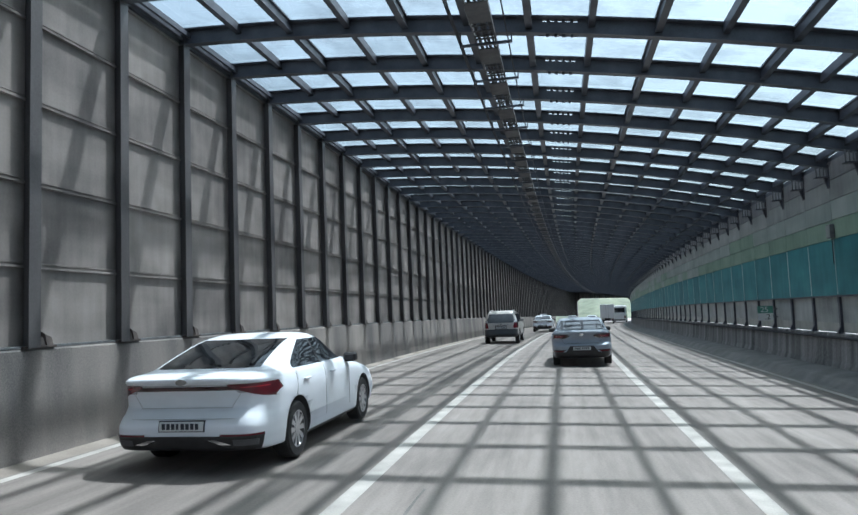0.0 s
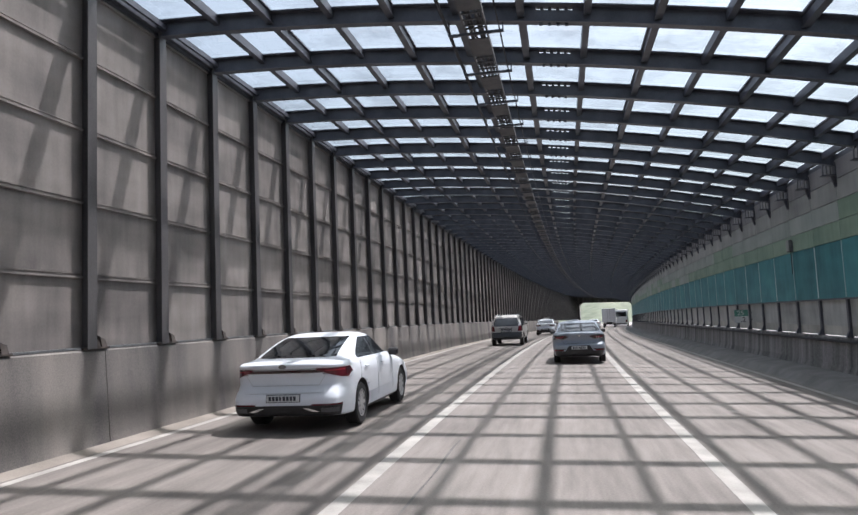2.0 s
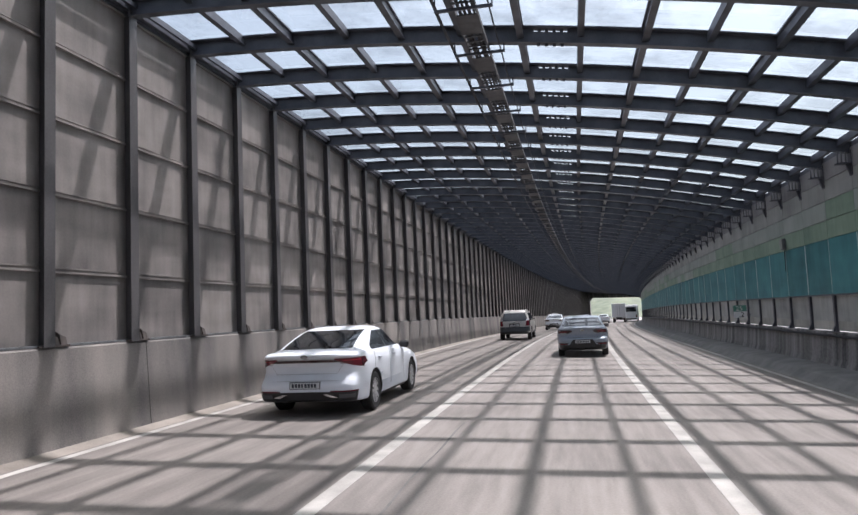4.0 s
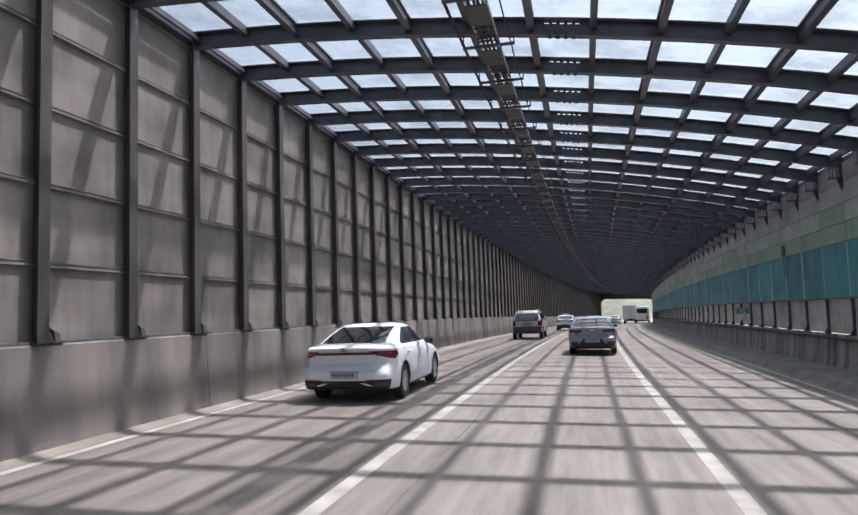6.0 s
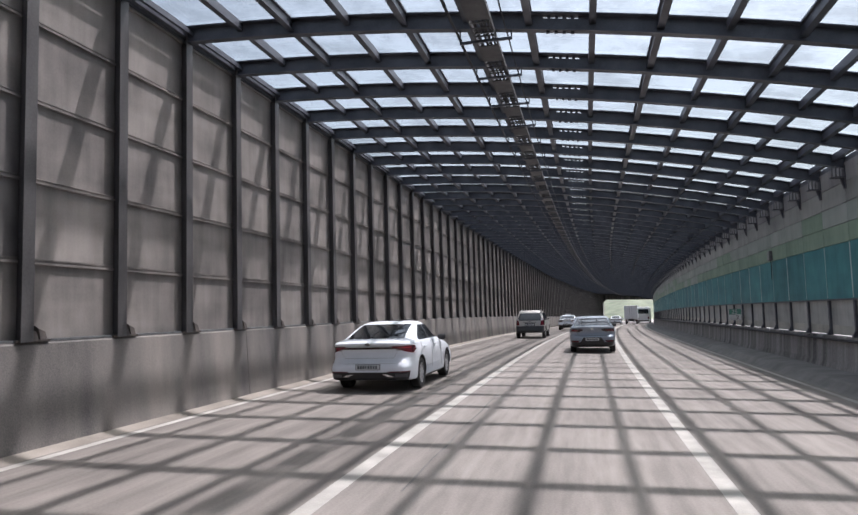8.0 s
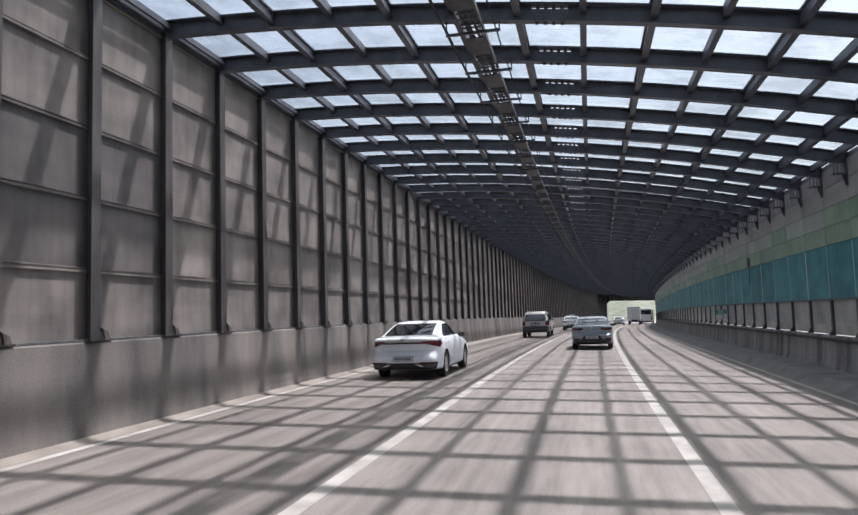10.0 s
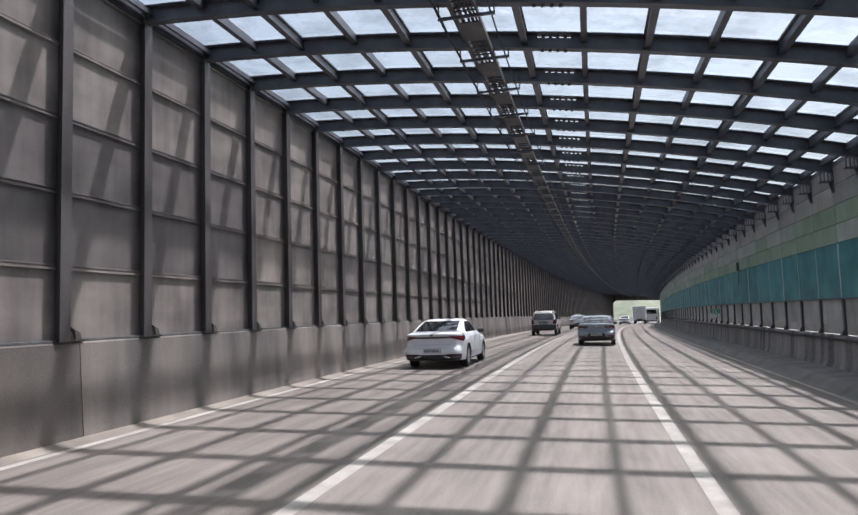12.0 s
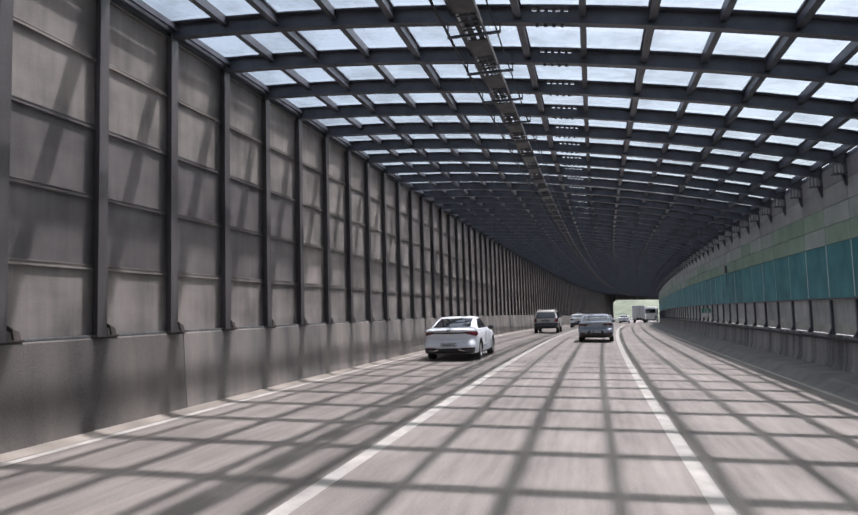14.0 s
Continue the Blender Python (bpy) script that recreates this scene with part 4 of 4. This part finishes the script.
def car(name, levels, paint, label, style, group=""):
    sh = Shell(levels)
    top = anchor(name, label=label, category="car", group=group)
    body = part("body", sh.body(), paint, top, smooth=True)
    back, front, r = (1.02, 3.74, 0.325) if style != "wagon" else (0.80, 3.45, 0.36)
    wx = sh.row(0.45)[2]
    cut = []
    for y in (back, front):
        for k in (1, -1):
            bm = bmesh.new()
            disc(bm, k * (wx - 0.26), k * (wx + 0.2), r + 0.055, y, r + 0.01)
            cut.append(bm)
    carve(body, cut)
    body.data.shade_smooth()
    for y in (back, front):
        for k in (1, -1):
            wheel(top, k * (wx - 0.015), y, r, 0.21)
    zs = [l[0] for l in levels]
    if style == "wagon":
        glass0, glass1, lip = 1.10, 1.56, 0.10
    elif style == "fast":
        glass0, glass1, lip = 1.088, 1.372, 0.165
    else:
        glass0, glass1, lip = 1.088, 1.36, 0.055
    half = lambda z, m: sh.row(z)[2] - m
    lo, hi = half(glass0, lip), half(glass1, 0.085 if style == "fast" else lip + 0.03)
    part("rear_window", sh.patch("tail", lambda t: (-(lo + (hi - lo) * t), lo + (hi - lo) * t), glass0, glass1, 8, 20), CARGLASS if style == "fast" else SKYGLASS, top, "dark tinted rear window" if style == "fast" else "rear window with the sky's reflection put into its grey colour")
    part("windscreen", sh.patch("nose", lambda t: (-(lo + (hi - lo) * t), lo + (hi - lo) * t), glass0 + 0.02, glass1, 8, 16), CARGLASS, top)
    for side in ("right", "left"):
        if style == "wagon":
            for a0, a1, b0, b1 in ((0.42, 1.15, 0.62, 1.17), (1.22, 2.05, 1.24, 2.02), (2.12, 3.05, 2.09, 2.62)):
                part("side_window", sh.patch(side, lambda t: (a0 + (b0 - a0) * t, a1 + (b1 - a1) * t), 1.12, 1.55, 6, 8), CARGLASS, top)
        else:
            for a0, a1, b0, b1 in ((1.02, 1.93, 1.62, 1.88), (1.98, 3.06, 1.93, 2.36)):
                part("side_window", sh.patch(side, lambda t: (a0 + (b0 - a0) * t ** 1.4, a1 + (b1 - a1) * t ** 1.5), 1.035, 1.35, 8, 10), CARGLASS, top)
            part("pillar_trim", sh.patch(side, lambda t: (1.92 - 0.05 * t, 1.99 - 0.05 * t), 1.03, 1.355, 6, 2, 0.003), BLACK, top)
            for y in (1.02, 1.99, 3.0):
                part("seam", sh.patch(side, lambda t: (y - 0.003, y + 0.003 + (0.10 * (t - 0.5) if y < 1.5 else 0)), 0.36 if y > 1.5 else 0.72, 1.0, 8, 1, 0.002), GAPSHADE if style == "fast" else SEAM, top)
            for y in (1.20, 2.16):
                bm = bmesh.new()
                x = sh.side(y, 0.86) * (1 if side == "right" else -1)
                e = 0.03 if side == "right" else -0.03
                box(bm, min(x, x + e), max(x, x + e), y, y + 0.19, 0.875, 0.90, bevel=0.008)
                part("door_handle", bm, paint, top)
            part("sill", sh.patch(side, lambda t: (1.42, 3.34), levels[0][0] + 0.005, 0.245, 3, 10), BLACK, top)
        if style == "wagon":
            part("side_cladding", sh.patch(side, lambda t: (0.10, 4.2), 0.36, 0.48, 3, 16), DARKPAINT, top)
        bm = bmesh.new()
        z = 0.955 if style != "wagon" else 1.12
        x = (sh.side(2.95, z) - 0.03) * (1 if side == "right" else -1)
        e = 0.19 if side == "right" else -0.19
        box(bm, min(x, x + e), max(x, x + e), 2.92, 3.06, z, z + 0.13, bevel=0.03)
        part("mirror", bm, BLACK if style != "wagon" else paint, top)
    # tail
    if style == "fast":
        part("light_bar", sh.patch("tail", lambda t: (-0.60, 0.60), 0.885, 0.928, 2, 20, 0.006), DARKLAMP, top, "thin dark red light bar across the boot")
        for k in (1, -1):
            wedge = lambda t: (k * max(0.50, 0.885 - 0.46 * t), k * (0.872 + 0.02 * (1 - abs(2 * t - 1))))
            part("tail_light", sh.patch("tail", wedge, 0.785, 0.950, 10, 16, 0.009), REDLAMP, top, "red wraparound tail light")
            part("lamp_line", sh.patch("tail", lambda t: (k * (0.66 - 0.05 * t), k * 0.85), 0.905, 0.918, 1, 10, 0.014), BRIGHTLAMP, top, "brighter red line in the lamp")
            part("reversing_light", sh.patch("tail", lambda t: (k * (0.60 - 0.02 * t), k * (0.70 - 0.06 * t)), 0.855, 0.882, 2, 6, 0.008), CLEARLAMP, top, "clear reversing light")
            part("reflector", sh.patch("tail", lambda t: (k * 0.44, k * 0.855), 0.418, 0.438, 2, 8, 0.012), REDLAMP, top)
            part("seam", sh.patch("tail", lambda t: (k * (0.52 + 0.10 * t), k * (0.528 + 0.10 * t)), 0.705, 0.85, 3, 1, 0.003), GAPSHADE, top)
            part("diffuser_trim", sh.patch("tail", lambda t: (k * (0.44 - 0.14 * t), k * (0.56 - 0.17 * t)), 0.325, 0.38, 3, 4, 0.016), CHROME, top, "bright trim blade on the bumper")
            part("bumper_corner", sh.patch("tail", lambda t: (k * 0.58, k * (0.81 + 0.01 * t)), 0.315, 0.38, 3, 8, 0.014), SEAM, top)
        part("boot_crease", sh.patch("tail", lambda t: (-0.54 + 0.02 * t, 0.54 - 0.02 * t), 0.698, 0.708, 1, 12, 0.004), GAPSHADE, top)
        part("bumper_crease", sh.patch("tail", lambda t: (-0.50 - 0.12 * t, 0.50 + 0.12 * t), 0.592, 0.600, 1, 12, 0.004), GAPSHADE, top)
        # grey strip painted in for the shade under the boot lip
        part("spoiler_underside", sh.patch("tail", lambda t: (-0.70 - 0.06 * t, 0.70 + 0.06 * t), 0.935, 0.948, 1, 20, 0.004), GAPSHADE, top)
        part("lower_bumper", sh.patch("tail", lambda t: (-0.80 - 0.055 * t ** 0.5, 0.80 + 0.055 * t ** 0.5), 0.255, 0.418, 6, 28, 0.008), BLACK, top, "matt black lower bumper")
        plate_z, emblem_z = 0.525, 0.985
    elif style == "notch":
        for k in (1, -1):
            blade = lambda t: (k * (0.34 + 0.20 * abs(1.5 * t - 0.9) ** 1.2), k * 0.85)
            part("tail_light", sh.patch("tail", blade, 0.835, 0.965, 8, 14, 0.008), DARKLAMP, top, "smoked red tail light")
            part("tail_glow", sh.patch("tail", lambda t: (k * (0.50 + 0.10 * (1 - t)), k * 0.83), 0.865, 0.925, 3, 8, 0.012), REDLAMP, top)
            part("reversing_light", sh.patch("tail", lambda t: (k * (0.62 - 0.06 * t), k * 0.80), 0.842, 0.858, 1, 8, 0.012), CLEARLAMP, top)
            part("reflector", sh.patch("tail", lambda t: (k * 0.52, k * 0.84), 0.455, 0.495, 2, 8, 0.012), REDLAMP, top)
            part("bumper_corner", sh.patch("tail", lambda t: (k * (0.60 - 0.16 * t), k * (0.84 - 0.03 * t)), 0.44, 0.515, 3, 10, 0.007), BLACK, top)
            part("seam", sh.patch("tail", lambda t: (k * (0.50 + 0.10 * t), k * (0.507 + 0.10 * t)), 0.70, 0.84, 3, 1, 0.003), SEAM, top)
        part("lower_bumper", sh.patch("tail", lambda t: (-0.82 - 0.03 * t, 0.82 + 0.03 * t), 0.255, 0.445, 5, 24, 0.006), BLACK, top, "dark lower bumper")
        part("plate_recess", sh.patch("tail", lambda t: (-0.47 + 0.13 * t, 0.47 - 0.13 * t), 0.44, 0.625, 4, 14, 0.005), BLACK, top)
        part("boot_edge", sh.patch("tail", lambda t: (-0.50, 0.50), 0.692, 0.700, 1, 12, 0.003), SEAM, top)
        part("boot_crease", sh.patch("tail", lambda t: (-0.76, 0.76), 1.035, 1.043, 1, 16, 0.004), SEAM, top)
        plate_z, emblem_z = 0.55, 0.955
    else:
        for k in (1, -1):
            part("tail_light", sh.patch("tail", lambda t: (k * (0.64 + 0.05 * t), k * 0.885), 0.82, 1.12, 6, 8, 0.008), REDLAMP, top, "red upright tail light")
            part("lamp_cap", sh.patch("tail", lambda t: (k * 0.68, k * 0.86), 1.11, 1.22, 3, 6, 0.008), CLEARLAMP, top)
            bm = bmesh.new()
            tube(bm, [(k * 0.60, 0.75, 1.66), (k * 0.58, 0.85, 1.76), (k * 0.58, 2.1, 1.76), (k * 0.60, 2.25, 1.66)], 0.018, 6)
            part("roof_rail", bm, ALLOY, top)
        part("lower_bumper", sh.patch("tail", lambda t: (-0.86, 0.86), 0.36, 0.77, 5, 20, 0.010), DARKPAINT, top, "dark grey lower bumper")
        part("plate_recess", sh.patch("tail", lambda t: (-0.30, 0.30), 0.78, 0.96, 2, 8, 0.006), BLACK, top)
        part("bright_strip", sh.patch("tail", lambda t: (-0.42, 0.42), 0.985, 1.01, 1, 10, 0.010), CHROME, top)
        plate_z, emblem_z = 0.86, 1.05
    plate = part("number_plate", sh.patch("tail", lambda t: (-0.265, 0.265), plate_z - 0.058, plate_z + 0.058, 1, 6, 0.012), INK, top, "white number plate with dark bars")
    part("plate_face", sh.patch("tail", lambda t: (-0.255, 0.255), plate_z - 0.049, plate_z + 0.049, 1, 6, 0.018), PLATE, plate)
    bars(plate, sh, plate_z, 0.062, 0.22)
    bm = bmesh.new()
    y = sh.tail(0, emblem_z) - 0.012
    ring = [bm.verts.new((math.cos(2 * math.pi * k / 20) * 0.065, y, emblem_z + math.sin(2 * math.pi * k / 20) * 0.033)) for k in range(20)]
    ring2 = [bm.verts.new((v.co.x * 0.9, y + 0.03, emblem_z + (v.co.z - emblem_z) * 0.9)) for v in ring]
    bm.faces.new(ring)
    for k in range(20):
        bm.faces.new((ring[k], ring[(k + 1) % 20], ring2[(k + 1) % 20], ring2[k]))
    part("badge", bm, CHROME, top, "plain oval badge")
    return top


white = car("sedan", SEDAN, WHITEPAINT, "white saloon car with a red light bar on the road", "fast")
white.matrix_basis = spot(-4.38, 3.15)
grey = car("sedan", NOTCH, GREYPAINT, "blue-grey saloon car with dark tail lights on the road", "notch")
grey.matrix_basis = spot(0.16, 17.2)
suv = car("sport_utility_car", WAGON, SILVER, "silver sport utility car with roof rails and dark bumper", "wagon")
suv.matrix_basis = spot(-3.75, 32.0)
taxi = car("taxi", NOTCH, WHITEPAINT, "white taxi with a roof sign on the road", "notch")
bm = bmesh.new()
box(bm, -0.30, 0.30, 1.85, 2.05, 1.425, 1.58, bevel=0.03)
part("roof_sign", bm, PLATE, taxi, "white roof sign")
taxi.matrix_basis = spot(-3.1, 57.0)
for u, s, ob, label in ((0.0, 106.0, white, "white saloon car far along the road"), (-3.8, 116.0, grey, "grey saloon car far along the road"), (-0.2, 172.0, grey, "grey saloon car beyond the portal")):
    tagged(copy_thing(ob, spot(u, s)), label)


def truck(m):
    top = anchor("box_truck", m, label="white box truck with plain rear doors on the road", category="truck")
    bm = bmesh.new()
    box(bm, -1.12, 1.12, 0.0, 5.2, 0.95, 3.25, bevel=0.03)
    part("cargo_box", bm, TRUCKWHITE, top)
    for x0, x1 in ((-1.08, -0.015), (0.015, 1.08)):
        bm = bmesh.new()
        box(bm, x0, x1, -0.03, -0.004, 1.02, 3.18, bevel=0.01)
        door = part("rear_door", bm, TRUCKWHITE, top)
        bm = bmesh.new()
        x = x1 - 0.18 if x0 < 0 else x0 + 0.18
        tube(bm, [(x, -0.05, 1.05), (x, -0.05, 3.15)], 0.018, 6)
        part("lock_bar", bm, GALV, door)
    bm = bmesh.new()
    box(bm, -0.45, 0.45, 0.1, 6.9, 0.62, 0.93)
    part("chassis", bm, BLACK, top)
    bm = bmesh.new()
    box(bm, -1.05, 1.05, 5.4, 7.0, 0.55, 2.35, bevel=0.12)
    part("cab", bm, TRUCKWHITE, top)
    bm = bmesh.new()
    box(bm, -1.0, 1.0, 0.0, 0.08, 0.50, 0.64, bevel=0.01)
    part("bumper_bar", bm, BLACK, top)
    for k in (1, -1):
        bm = bmesh.new()
        box(bm, min(k * 0.7, k * 0.98), max(k * 0.7, k * 0.98), -0.03, 0.0, 0.68, 0.82, bevel=0.01)
        part("tail_light", bm, REDLAMP, top)
        for y in (1.3, 5.9):
            wheel(top, k * 1.02, y, 0.40, 0.26, 6)
    return top


def bus(m):
    top = anchor("bus", m, label="white coach with a wide rear window on the road", category="bus")
    sh = Shell([(0.35, 0.1, 10.9, 1.15, 10), (0.6, 0.0, 11.0, 1.24, 10), (1.6, 0.02, 11.0, 1.25, 10), (2.8, 0.10, 10.9, 1.22, 10), (3.1, 0.2, 10.7, 1.15, 8), (3.2, 0.5, 10.4, 0.95, 6)])
    body = part("body", sh.body(), TRUCKWHITE, top, smooth=True)
    part("rear_window", sh.patch("tail", lambda t: (-0.98, 0.98), 1.9, 2.75, 4, 12), CARGLASS, top)
    for side in ("right", "left"):
        for k in range(6):
            part("side_window", sh.patch(side, lambda t: (1.0 + 1.5 * k, 2.44 + 1.5 * k), 1.75, 2.7, 3, 4), CARGLASS, top)
    for k in (1, -1):
        part("tail_light", sh.patch("tail", lambda t: (k * 0.85, k * 1.12), 0.8, 1.3, 3, 4, 0.008), REDLAMP, top)
        for y in (2.6, 8.6):
            wheel(top, k * 1.26, y, 0.48, 0.28, 8)
    part("lower_bumper", sh.patch("tail", lambda t: (-1.15, 1.15), 0.42, 0.66, 2, 10), BLACK, top)
    return top


TRUCKWHITE = car_paint("van_white_paint", (0.70, 0.71, 0.72))
truck(spot(2.2, 114.0))
bus(spot(3.9, 127.0))
